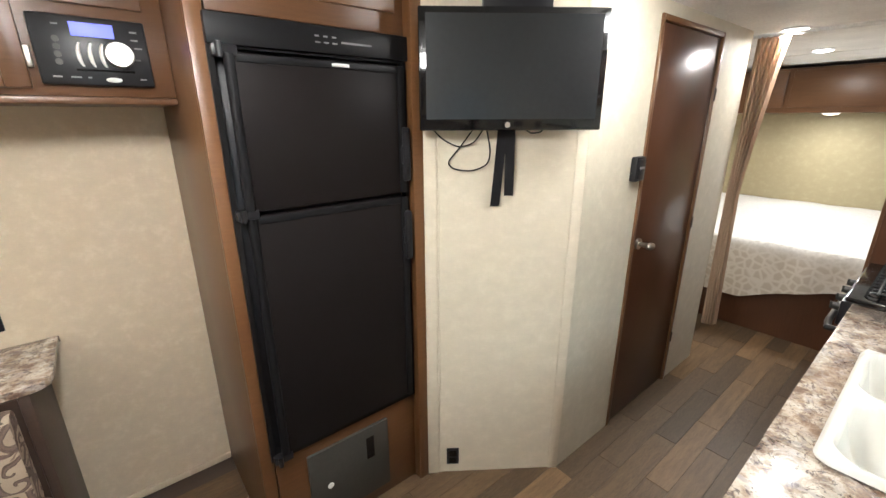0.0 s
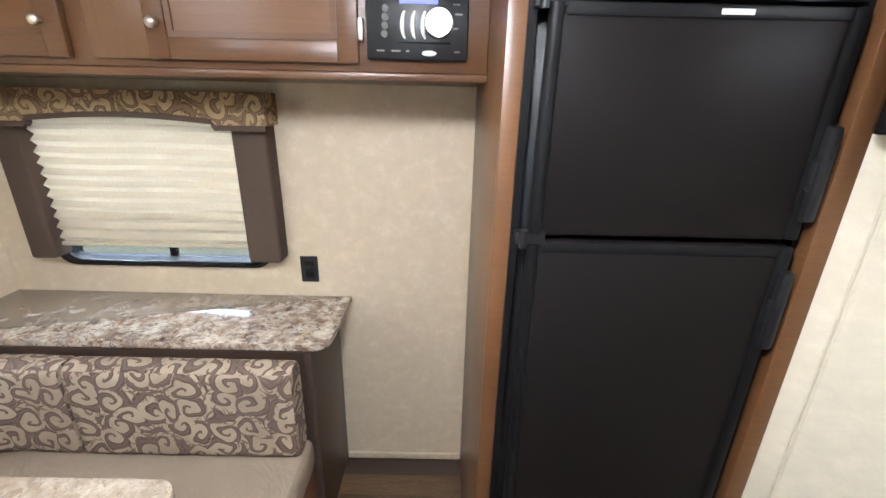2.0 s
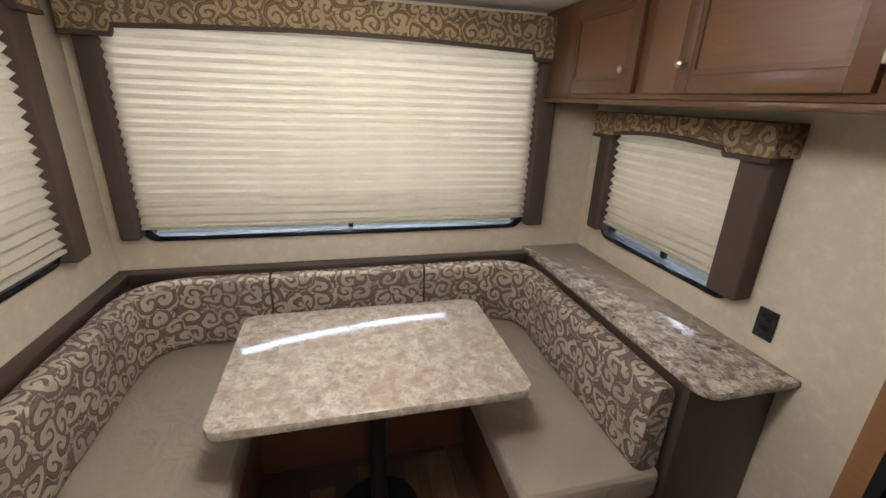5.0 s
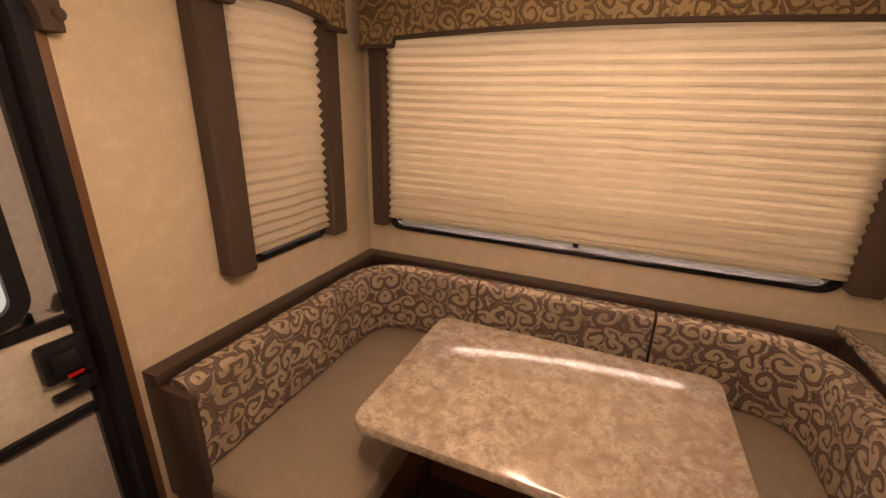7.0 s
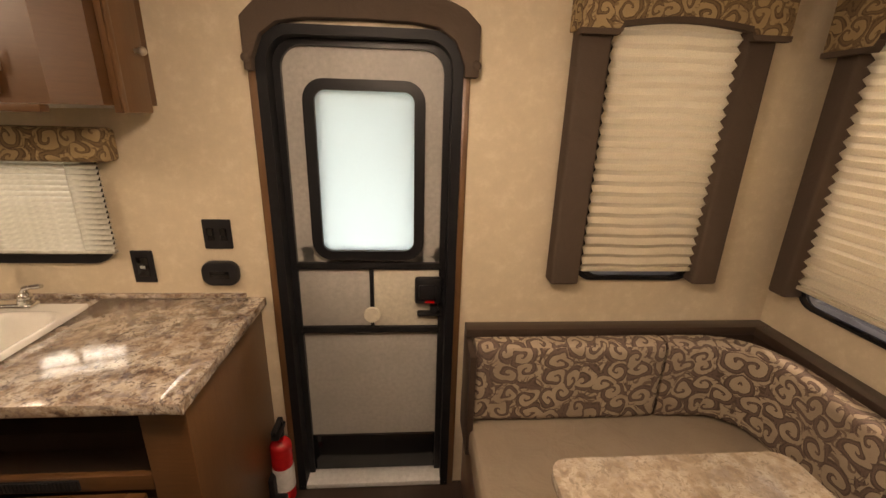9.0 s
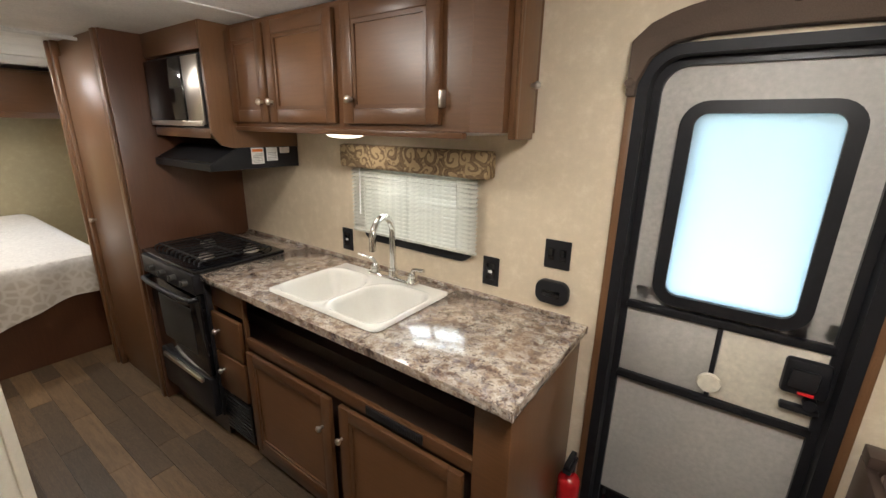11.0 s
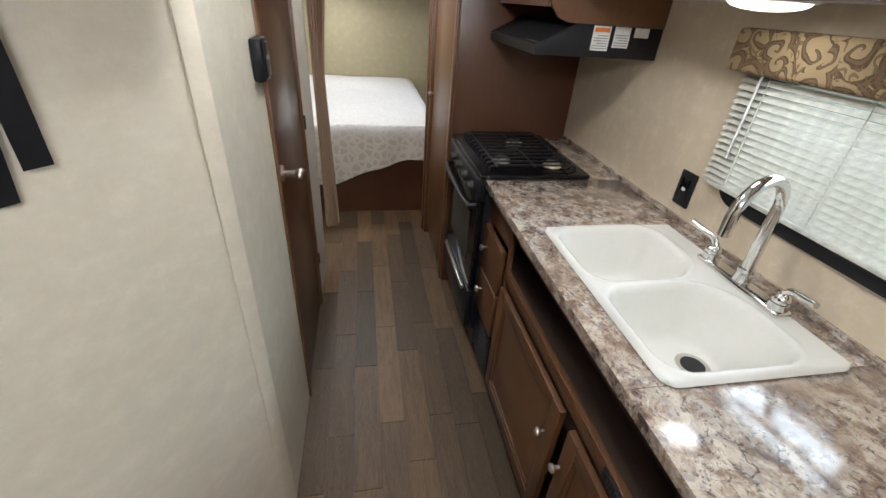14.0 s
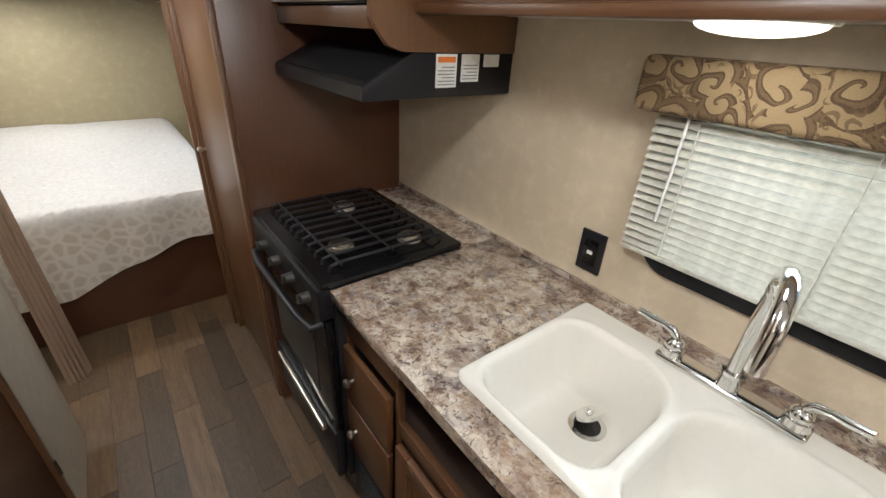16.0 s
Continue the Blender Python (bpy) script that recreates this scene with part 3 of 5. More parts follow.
first = slat_mesh()
for k in range(19):
    ob = first if k == 0 else new("slat", first.data)
    ob.parent = mini
    ob.matrix_parent_inverse = mini.matrix_basis.inverted()
    ob.matrix_basis = pose(2.755, 0.036, 1.102 + k * 0.0178, random.uniform(-4, 4), 0, 0)
for x in (2.50, 2.755, 3.01):
    Mesh().cyl((x, 0.049, 1.09), (x, 0.049, 1.44), 0.0012, seg=6).obj("ladder_cord", SLAT, mini)
Mesh().cyl((3.03, 0.055, 1.44), (3.035, 0.056, 1.17), 0.003, seg=8).obj("wand", WHITEPL, mini)
kv = root("window_valance", (2.748, 0.0, 1.385), "padded swirl fabric valance over the kitchen window", "valance", "window valances")
Mesh().box(2.354, 3.141, 0.004, 0.078, 1.385, 1.487, 0.014, 3).obj("face", PAISLEY_V, kv)

# ---- entry door ----
door = root("door_1", (1.58, -0.07, 0.02), "grey entry door with black rails and a frosted window, closed", "door", kind="structure")
D = face(0, -0.065, SOUTH)
Mesh().ring(rounded(-1.90, -1.262, -0.30, 1.80, 0.11), rounded(-1.868, -1.294, -0.28, 1.772, 0.085), -0.085, 0.02).obj("jamb", BLACKSAT, door, D)
Mesh().ring(rounded(-1.868, -1.294, -0.28, 1.772, 0.085), rounded(-1.845, -1.318, -0.26, 1.75, 0.07), -0.02, 0.02).obj("seal", BLACK, door, D)
Mesh().ring(rounded(-1.866, -1.296, 1.0, 1.77, 0.08), rounded(-1.746, -1.414, 1.064, 1.621, 0.036), 0.0, 0.03).box(-1.866, -1.296, 0.0, 0.03, 0.02, 1.07).obj("skin", DOORGREY, door, D)
Mesh().ring(rounded(-1.782, -1.378, 1.03, 1.655, 0.07), rounded(-1.745, -1.415, 1.065, 1.62, 0.035), -0.026, -0.001).obj("window_frame", BLACK, door, D)
Mesh().prism(rounded(-1.748, -1.412, 1.062, 1.623, 0.035), -0.010, -0.004).obj("pane", FROST, door, D)
for z in (1.003, 0.735):
    Mesh().box(-1.85, -1.31, -0.022, -0.0005, z - 0.013, z + 0.013, 0.003).obj("rail", BLACK, door, D)
Mesh().box(-1.846, -1.58, -0.008, -0.0005, 0.749, 0.989, 0.002).obj("panel", DOORGREY, door, D)
Mesh().box(-1.566, -1.316, -0.012, -0.0005, 0.749, 0.989, 0.003).obj("slide_panel", DOORWHITE, door, D)
Mesh().box(-1.582, -1.568, -0.016, -0.0005, 0.749, 0.989, 0.002).obj("divider", BLACK, door, D)
Mesh().cyl((-1.575, -0.016, 0.80), (-1.575, -0.026, 0.80), 0.034, 0.03).obj("pull", DOORWHITE, door, D)
Mesh().box(-1.41, -1.305, -0.045, -0.013, 0.855, 0.965, 0.012).box(-1.395, -1.33, -0.056, -0.045, 0.88, 0.94, 0.008).obj("lock_case", BLACK, door, D)
Mesh().box(-1.372, -1.335, -0.061, -0.0565, 0.868, 0.878, 0.002).obj("lock_lever", RED, door, D)
Mesh().box(-1.40, -1.31, -0.04, -0.013, 0.80, 0.82, 0.006).cyl((-1.335, -0.013, 0.835), (-1.335, -0.045, 0.835), 0.016).obj("latch", BLACK, door, D)
Mesh().box(-1.846, -1.316, -0.012, -0.0005, 0.03, 0.215, 0.003).obj("kick_plate", ENAMEL, door, D)
tagged(Mesh().box(1.265, 1.897, -0.075, 0.02, -0.002, 0.022, 0.004).obj("trim_threshold", WHITEPL), "white metal door threshold", "threshold", kind="structure")
b = Mesh()
b.box(1.238, 1.262, 0.0005, 0.016, 0, 1.70, 0.003).box(1.90, 1.926, 0.0005, 0.016, 0, 1.70, 0.003)
tagged(b.obj("trim_door", CHERRY_V), "brown wooden trim beside the entry door", "trim", kind="structure")
arch = []
for k in range(17):
    f = -1 + k / 8
    arch.append((-1.57 - 0.353 * f, 1.79 + 0.114 * math.sqrt(max(0.0, 1 - (abs(f) ** 2.3) * 0.97))))
arch_in = [(-1.90, 1.665), (-1.898, 1.70), (-1.87, 1.765), (-1.82, 1.80), (-1.74, 1.812), (-1.57, 1.815), (-1.42, 1.812), (-1.34, 1.80), (-1.29, 1.765), (-1.262, 1.70), (-1.26, 1.665)]
hood_pts = [(-1.217, 1.665)] + arch + [(-1.923, 1.665)] + arch_in
dv = root("door_valance", (1.57, 0.0, 1.665), "dark brown arched valance above the entry door", "valance")
Mesh().prism(hood_pts, -0.05, 0.0, 0.004).obj("face", BROWNCLOTH, dv, M_S)
for x, z in ((-1.57, 1.875), (-1.225, 1.70), (-1.915, 1.70)):
    Mesh().ball((x, -0.05, z), 0.014, 1, 0.6, 1).obj("button", BROWNCLOTH, dv, M_S)


# ---- cabinets ----
def panel_door(m, u0, u1, z0, z1, parent, knob=None, hinge=None, mat=CHERRY, stile=0.05):
    b = Mesh()
    b.box(u0, u0 + stile, -0.02, -0.0005, z0, z1, 0.003).box(u1 - stile, u1, -0.02, -0.0005, z0, z1, 0.003)
    b.box(u0 + stile, u1 - stile, -0.0195, -0.0005, z0, z0 + stile, 0.003).box(u0 + stile, u1 - stile, -0.0195, -0.0005, z1 - stile, z1, 0.003)
    b.ring([(u0 + stile - .001, z0 + stile - .001), (u1 - stile + .001, z0 + stile - .001), (u1 - stile + .001, z1 - stile + .001), (u0 + stile - .001, z1 - stile + .001)],
           [(u0 + stile + .014, z0 + stile + .014), (u1 - stile - .014, z0 + stile + .014), (u1 - stile - .014, z1 - stile - .014), (u0 + stile + .014, z1 - stile - .014)], -0.016, -0.004)
    d = b.obj("door", mat, parent, m)
    Mesh().box(u0 + stile, u1 - stile, -0.010, -0.001, z0 + stile, z1 - stile).obj("panel", PANELWOOD, d, m)
    if knob:
        k = Mesh()
        k.cyl((knob[0], -0.02, knob[1]), (knob[0], -0.034, knob[1]), 0.006).ball((knob[0], -0.041, knob[1]), 0.0135, 1, 0.7, 1)
        k.obj("knob", NICKEL, d, m, label="satin nickel knob")
    if hinge:
        Mesh().box(hinge - 0.006, hinge + 0.006, -0.024, -0.0005, z0 + 0.05, z0 + 0.10, 0.003).obj("hinge", NICKEL, d, m)
    return d


# overhead cabinet above the dinette
oc = root("overhead_cabinet", (0.86, 2.17, 1.585), "cherry wood overhead cabinet with panelled doors", "cabinet")
O = face(0, 2.0, NORTH)
Mesh().box(0.0, 1.749, 0.0, 0.343, 1.605, CEIL, 0.002).obj("body", CHERRY, oc, O)
Mesh().box(0.0, 1.749, -0.012, 0.343, 1.585, 1.604, 0.004).obj("bottom_rail", CHERRY, oc, O)
panel_door(O, 0.285, 0.735, 1.622, 1.955, oc, (0.69, 1.70))
panel_door(O, 0.93, 1.435, 1.622, 1.955, oc, (0.96, 1.70), 1.442)
Mesh().box(0.785, 0.925, -0.010, -0.0005, 1.622, 1.955, 0.003).obj("filler", CHERRY_V, oc, O)
Mesh().box(1.46, 1.70, -0.010, -0.0005, 1.83, 1.965, 0.003).obj("radio_surround", CHERRY, oc, O)

radio = root("wall_radio", (1.575, 1.99, 1.63), "black in-wall stereo with blue display and silver dial", "radio")
Mesh().box(1.455, 1.697, -0.022, -0.0005, 1.632, 1.80, 0.006).obj("body", BLACK, radio, O)
Mesh().box(1.535, 1.625, -0.0235, -0.0222, 1.752, 1.785, 0.0005).obj("display", DISPLAY, radio, O)
Mesh().cyl((1.628, -0.022, 1.712), (1.628, -0.042, 1.712), 0.034, 0.030, 32).obj("dial", NICKEL, radio, O)
Mesh().cyl((1.628, -0.0421, 1.712), (1.628, -0.045, 1.712), 0.025, 0.023, 32).obj("dial_cap", NICKEL, radio, O)
for k in range(3):
    c = 1.553 + k * 0.024
    Mesh().tube([(c - 0.012 * math.cos(a), -0.024, 1.708 + 0.032 * math.sin(a)) for a in np.linspace(-1.15, 1.15, 12)], [0.0022 + 0.003 * math.sin(math.pi * i / 11) for i in range(12)], 8).obj("arc_button", WHITEPL, radio, O)
for k in range(4):
    Mesh().cyl((1.502 - k * 0.001, -0.0222, 1.742 - k * 0.018), (1.502 - k * 0.001, -0.026, 1.742 - k * 0.018), 0.0075).obj("round_button", GREYGRILLE, radio, O)
Mesh().box(1.53, 1.655, -0.0236, -0.0222, 1.668, 1.673).obj("disc_slot", GLOSS, radio, O)
Mesh().ball((1.605, -0.022, 1.648), 0.018, 1, 0.12, 0.36).obj("badge", WHITEPL, radio, O)
b = Mesh()
for x, z, w in ((1.48, 1.65, .018), (1.515, 1.65, .022), (1.55, 1.65, .008), (1.665, 1.65, .014), (1.66, 1.77, .016), (1.66, 1.75, .016), (1.665, 1.73, .018), (1.66, 1.70, .014), (1.50, 1.775, .014)):
    b.box(x, x + w, -0.0232, -0.0222, z, z + 0.004)
b.obj("lettering", INK, radio, O)["kind"] = "stuff"

# fridge cabinet
fc = root("fridge_cabinet", (2.08, 2.0, 0), "tall cherry wood cabinet surrounding the fridge", "cabinet")
F = face(0, 1.713, NORTH)
Mesh().box(1.750, 1.768, 0.0, 0.631, 0, CEIL, 0.002).obj("side_panel", CHERRY_V, fc, F)
Mesh().box(1.750, 1.792, -0.018, -0.0005, 0, CEIL, 0.003).obj("stile", PANELWOOD, fc, F)
Mesh().box(2.374, 2.418, -0.058, -0.0005, 0, CEIL, 0.003).obj("stile", PANELWOOD, fc, F)
Mesh().box(1.797, 2.376, -0.016, -0.0005, 1.80, CEIL, 0.002).obj("top_panel", CHERRY, fc, F)
Mesh().box(1.83, 2.34, -0.024, -0.0165, 1.86, CEIL - 0.01, 0.003).obj("top_door", PANELWOOD, fc, F)
Mesh().box(1.797, 2.376, -0.016, -0.0005, 0, 0.435, 0.002).obj("lower_panel", CHERRY, fc, F)
Mesh().box(1.769, 2.41, 0.55, 0.57, 0, CEIL).obj("back", DARKWOOD, fc, F)
fr = root("fridge", (2.08, 1.9, 0.44), "black two-door absorption fridge set in a cabinet, closed", "fridge")
FR = face(0, 1.716, NORTH)
Mesh().box(1.80, 2.362, 0.0, 0.50, 0.44, 1.79, 0.004).obj("body", BLACK, fr, FR)
Mesh().box(1.785, 2.373, -0.045, -0.019, 1.722, 1.795, 0.004).obj("control_panel", FRIDGETRIM, fr, FR)
b = Mesh()
b.box(2.14, 2.24, -0.047, -0.0455, 1.752, 1.757)
for k in range(3):
    b.box(2.06 + k * 0.026, 2.072 + k * 0.026, -0.047, -0.0455, 1.764, 1.768).box(2.06 + k * 0.026, 2.075 + k * 0.026, -0.047, -0.0455, 1.748, 1.752)
b.obj("controls", INK, fr, FR)
Mesh().ring([(1.785, 0.435), (2.373, 0.435), (2.373, 1.721), (1.785, 1.721)], [(1.80, 0.462), (2.362, 0.462), (2.362, 1.716), (1.80, 1.716)], -0.030, -0.0005).obj("surround", FRIDGETRIM, fr, FR)
for z0, z1 in ((0.468, 1.283), (1.297, 1.705)):
    d = Mesh().box(1.825, 2.340, -0.052, -0.012, z0, z1, 0.004).obj("door", FRIDGE, fr, FR)
    Mesh().tube([(1.828, -0.050, z0 + 0.004), (1.828, -0.050, z1 - 0.004)], 0.013, 16).obj("edge_trim", FRIDGETRIM, d, FR)
    Mesh().box(2.322, 2.349, -0.058, -0.012, z0, z1, 0.006).obj("edge_trim", FRIDGETRIM, d, FR)
    zc = z0 + 0.13 if z0 > 1 else z1 - 0.14
    Mesh().box(2.332, 2.358, -0.072, -0.045, zc - 0.09, zc + 0.09, 0.008).box(2.326, 2.361, -0.066, -0.03, zc - 0.03, zc + 0.03, 0.006).obj("handle", BLACK, d, FR)
    Mesh().box(1.845, 2.322, -0.055, -0.0525, z1 - 0.022, z1 - 0.002, 0.001).obj("top_trim", FRIDGETRIM, d, FR)
for z in (0.452, 1.29, 1.708):
    Mesh().box(1.79, 1.85, -0.056, -0.031, z - 0.014, z + 0.014, 0.004).cyl((1.806, -0.06, z - 0.018), (1.806, -0.06, z + 0.018), 0.008).obj("hinge", BLACK, fr, FR)
Mesh().box(2.10, 2.155, -0.0575, -0.0555, 1.688, 1.697, 0.0005).obj("badge", WHITEPL, fr, FR)
fg = root("furnace_grille", (2.06, 1.65, 0.09), "grey furnace access panel low in the fridge cabinet", "vent")
Mesh().box(1.90, 2.235, -0.030, -0.0165, 0.06, 0.385, 0.004).obj("cover", GREYGRILLE, fg, F)
b = Mesh()
for k in range(7):
    b.box(2.135, 2.165, -0.032, -0.0302, 0.245 + k * 0.013, 0.254 + k * 0.013, 0.001)
b.box(2.133, 2.167, -0.0308, -0.0301, 0.24, 0.34)
b.obj("louvre", GLOSS, fg, F)
Mesh().cyl((1.975, -0.030, 0.215), (1.975, -0.032, 0.215), 0.012).obj("sticker", WHITEPL, fg, F)

# ---- television corner ----
tv = root("television", (2.62, 1.45, 1.505), "black flat television on a wall bracket, switched off", "television")
T = TVW @ pose(0.0, -0.05, 0)
Mesh().box(-0.005, 0.600, -0.035, 0.0, 1.505, 1.872, 0.006).obj("bezel", GLOSS, tv, T)
Mesh().box(0.10, 0.50, 0.0005, 0.018, 1.56, 1.84, 0.006).obj("back", BLACK, tv, T)
Mesh().box(0.018, 0.577, -0.0372, -0.0355, 1.541, 1.852).obj("screen", SCREEN, tv, T)
Mesh().cyl((0.285, -0.0355, 1.523), (0.285, -0.038, 1.523), 0.009).obj("badge", NICKEL, tv, T)
Mesh().box(0.20, 0.42, -0.01, 0.03, 1.873, 1.975, 0.004).box(0.26, 0.36, 0.0185, 0.049, 1.65, 1.80, 0.003).obj("bracket", BLACK, tv, T)
st = root("hanging_straps", (2.64, 1.5, 1.24), "two black straps hanging below the television", "strap")
for u, z0, lean in ((0.288, 1.235, -0.024), (0.306, 1.275, 0.006)):
    Mesh().grid(lambda a, c: Vector((u + (a - 0.5) * 0.034 + lean * (1 - c), -0.014 - (u - 0.288) * 0.4 - 0.008 * math.sin(c * 3), z0 + c * (1.60 - z0))), 2, 12).obj("strap", BLACKSAT, st, TVW)
cb = root("cables", (2.6, 1.54, 1.36), "thin black cables looping under the television", "cable")
for pts in ([(0.03, 1.52), (0.07, 1.475), (0.13, 1.445), (0.185, 1.46), (0.22, 1.515)], [(0.19, 1.52), (0.13, 1.44), (0.09, 1.395), (0.11, 1.37), (0.18, 1.362), (0.235, 1.385), (0.245, 1.43), (0.225, 1.52)], [(0.36, 1.51), (0.385, 1.492), (0.42, 1.497), (0.43, 1.51)]):
    cu = []
    for a, c in zip(pts, pts[1:]):
        for k in range(5):
            f = k / 5
            cu.append((a[0] + (c[0] - a[0]) * f, a[1] + (c[1] - a[1]) * f))
    cu.append(pts[-1])
    for _ in range(3):
        cu = [cu[0]] + [((p[0] + q[0] * 2 + r[0]) / 4, (p[1] + q[1] * 2 + r[1]) / 4) for p, q, r in zip(cu, cu[1:], cu[2:])] + [cu[-1]]
    Mesh().tube([(u, -0.009, z) for u, z in cu], 0.0026, 8).obj("cable", BLACKSAT, cb, TVW)


def plate(m, u, z, w, h, label, name="wall_outlet", category="outlet", kind_of="outlet"):
    o = root(name, m @ Vector((u, 0, z - h / 2)), label, category, "black wall plates")
    Mesh().box(u - w / 2, u + w / 2, -0.008, -0.0005, z - h / 2, z + h / 2, 0.003).obj("plate", BLACK, o, m)
    if kind_of == "outlet":
        b = Mesh()
        for d in (-0.02, 0.02):
            b.box(u - 0.016, u + 0.016, -0.0105, -0.0082, z + d - 0.014, z + d + 0.014, 0.001)
        b.obj("socket", GLOSS, o, m)
    elif kind_of == "gfci":
        Mesh().box(u - 0.02, u + 0.02, -0.0105, -0.0082, z - 0.035, z + 0.035, 0.001).obj("socket", GLOSS, o, m)
        Mesh().box(u - 0.008, u + 0.008, -0.0120, -0.0106, z - 0.005, z + 0.005, 0.001).obj("button", WHITEPL, o, m)
    else:
        for d in (-0.022, 0.022):
            Mesh().box(u + d - 0.012, u + d + 0.012, -0.012, -0.0082, z - 0.022, z + 0.022, 0.002).obj("rocker", GLOSS, o, m)
    return o


plate(TVW, 0.115, 0.09, 0.055, 0.085, "black outlet low on the angled wall")
plate(M_N, 1.145, 0.925, 0.066, 0.105, "black outlet on the cream wall")
plate(M_S, -3.19, 1.01, 0.072, 0.115, "black outlet beside the kitchen window", kind_of="gfci")
plate(M_S, -2.355, 1.02, 0.072, 0.118, "black outlet beside the sink", kind_of="gfci")
plate(M_S, -2.09, 1.14, 0.095, 0.105, "black double light switch above the counter", "light_switch", "switch", "switch")
co = root("gas_detector", (2.10, 0, 0.95), "black oval gas detector on the wall", "detector")
Mesh().prism(rounded(-2.155, -2.03, 0.955, 1.045, 0.035), -0.03, -0.0005, 0.008).obj("case", BLACK, co, M_S)
Mesh().box(-2.125, -2.06, -0.032, -0.0302, 0.985, 1.01, 0.001).obj("grille", GLOSS, co, M_S)
B = face(0, 1.315, NORTH)
th = root("thermostat", (3.265, 1.3, 1.29), "small black thermostat on the bathroom wall", "thermostat")
Mesh().box(3.226, 3.304, -0.03, -0.0005, 1.288, 1.39, 0.008).box(3.236, 3.294, -0.034, -0.0305, 1.298, 1.38, 0.003).obj("case", BLACK, th, B)
Mesh().box(3.248, 3.285, -0.0352, -0.0341, 1.340, 1.350).obj("lettering", INK, th, B)

bd = root("door_2", (3.65, 1.33, 0), "dark brown wooden bathroom door, closed", "door", kind="structure")
Mesh().box(3.347, 3.961, 0.004, 0.034, 0.012, 1.905, 0.003).obj("leaf", MAHOGANY, bd, B)
Mesh().box(3.325, 3.346, -0.008, 0.049, 0.0, 1.93, 0.002).box(3.962, 3.98, -0.008, 0.049, 0.0, 1.93, 0.002).box(3.3465, 3.9615, -0.008, 0.049, 1.908, 1.93, 0.002).obj("casing", CHERRY_V, bd, B)
k = Mesh()
k.cyl((3.395, 0.004, 0.985), (3.395, -0.008, 0.985), 0.026).cyl((3.395, -0.008, 0.985), (3.395, -0.05, 0.985), 0.010, 0.013).ball((3.395, -0.058, 0.985), 0.022, 1.35, 0.8, 0.75)
k.obj("knob", NICKEL, bd, B)
for z in (0.3, 1.0, 1.65):
    Mesh().cyl((3.962, -0.012, z - 0.03), (3.962, -0.012, z + 0.03), 0.005, seg=10).obj("hinge", DARKWOOD, bd, B)

# ---- curtain ----
ct = root("curtain", (4.42, 1.24, 0.25), "peach curtain drawn back beside the bedroom opening", "curtain")


def curtain_fn(a, c):
    z = 0.25 + c * 1.70
    wide = 0.05 + 0.03 * abs(z - 1.1) + 0.06 * max(0.0, (z - 1.15) / 0.8) ** 1.3
    y = 1.300 - a * wide
    return Vector((4.425 + 0.022 * math.sin(a * 34 + 0.6 * math.sin(c * 5)) + 0.01 * a, y + 0.006 * math.sin(a * 70), z))


Mesh().grid(curtain_fn, 90, 26).obj("cloth", CURTAIN, ct)
Mesh().cyl((4.42, 0.615, 1.955), (4.42, 1.32, 1.955), 0.009, seg=12).obj("rod", WHITEPL, ct)

# ---- dinette ----
def sweep(path, thick, z0, z1, r=0.035):
    """An upholstered back that follows a line in plan."""
    prof = []
    for cx, cz, a in ((thick / 2 - r, z1 - r, 0), (-thick / 2 + r, z1 - r, 90), (-thick / 2 + r, z0 + r, 180), (thick / 2 - r, z0 + r, 270)):
        for k in range(5):
            w = radians(a + 22.5 * k)
            prof.append((cx + r * math.cos(w), cz + r * math.sin(w)))
    t = Mesh()
    bm = t.bm
    rows = []
    n = len(path)
    for i, (x, y) in enumerate(path):
        a, c = path[max(i - 1, 0)], path[min(i + 1, n - 1)]
        d = Vector((c[0] - a[0], c[1] - a[1])).normalized()
        nx, ny = d.y, -d.x
        e = min(i, n - 1 - i)
        k = (0.80, 0.95, 1.0)[min(e, 2)]
        puff = 1 + 0.03 * math.sin(i * 1.7)
        zc = (z0 + z1) / 2
        rows.append([bm.verts.new((x + nx * u * k * puff, y + ny * u * k * puff, zc + (z - zc) * (0.97 + 0.03 * k))) for u, z in prof])
    m = len(prof)
    for a, c in zip(rows, rows[1:]):
        for k in range(m):
            bm.faces.new((a[k], a[(k + 1) % m], c[(k + 1) % m], c[k]))
    bm.faces.new(rows[0][::-1])
    bm.faces.new(rows[-1])
    bmesh.ops.recalc_face_normals(bm, faces=bm.faces)
    return t


def line(a, c, n=14):
    d = (Vector(c) - Vector(a)).length
    fs = [0, 0.012 / d, 0.03 / d] + [0.06 / d + (1 - 0.12 / d) * k / n for k in range(n + 1)] + [1 - 0.03 / d, 1 - 0.012 / d, 1]
    return [(a[0] + (c[0] - a[0]) * f, a[1] + (c[1] - a[1]) * f) for f in fs]


def corner(a, mid, c, r):
    A, Q, C = Vector(a), Vector(mid), Vector(c)
    p, q = Q + (A - Q).normalized() * r, Q + (C - Q).normalized() * r
    pts = line(a, p, 4)
    for k in range(1, 10):
        f = k / 10
        pts.append(tuple(p * (1 - f) ** 2 + Q * 2 * f * (1 - f) + q * f * f))
    return pts + line(q, c, 4)


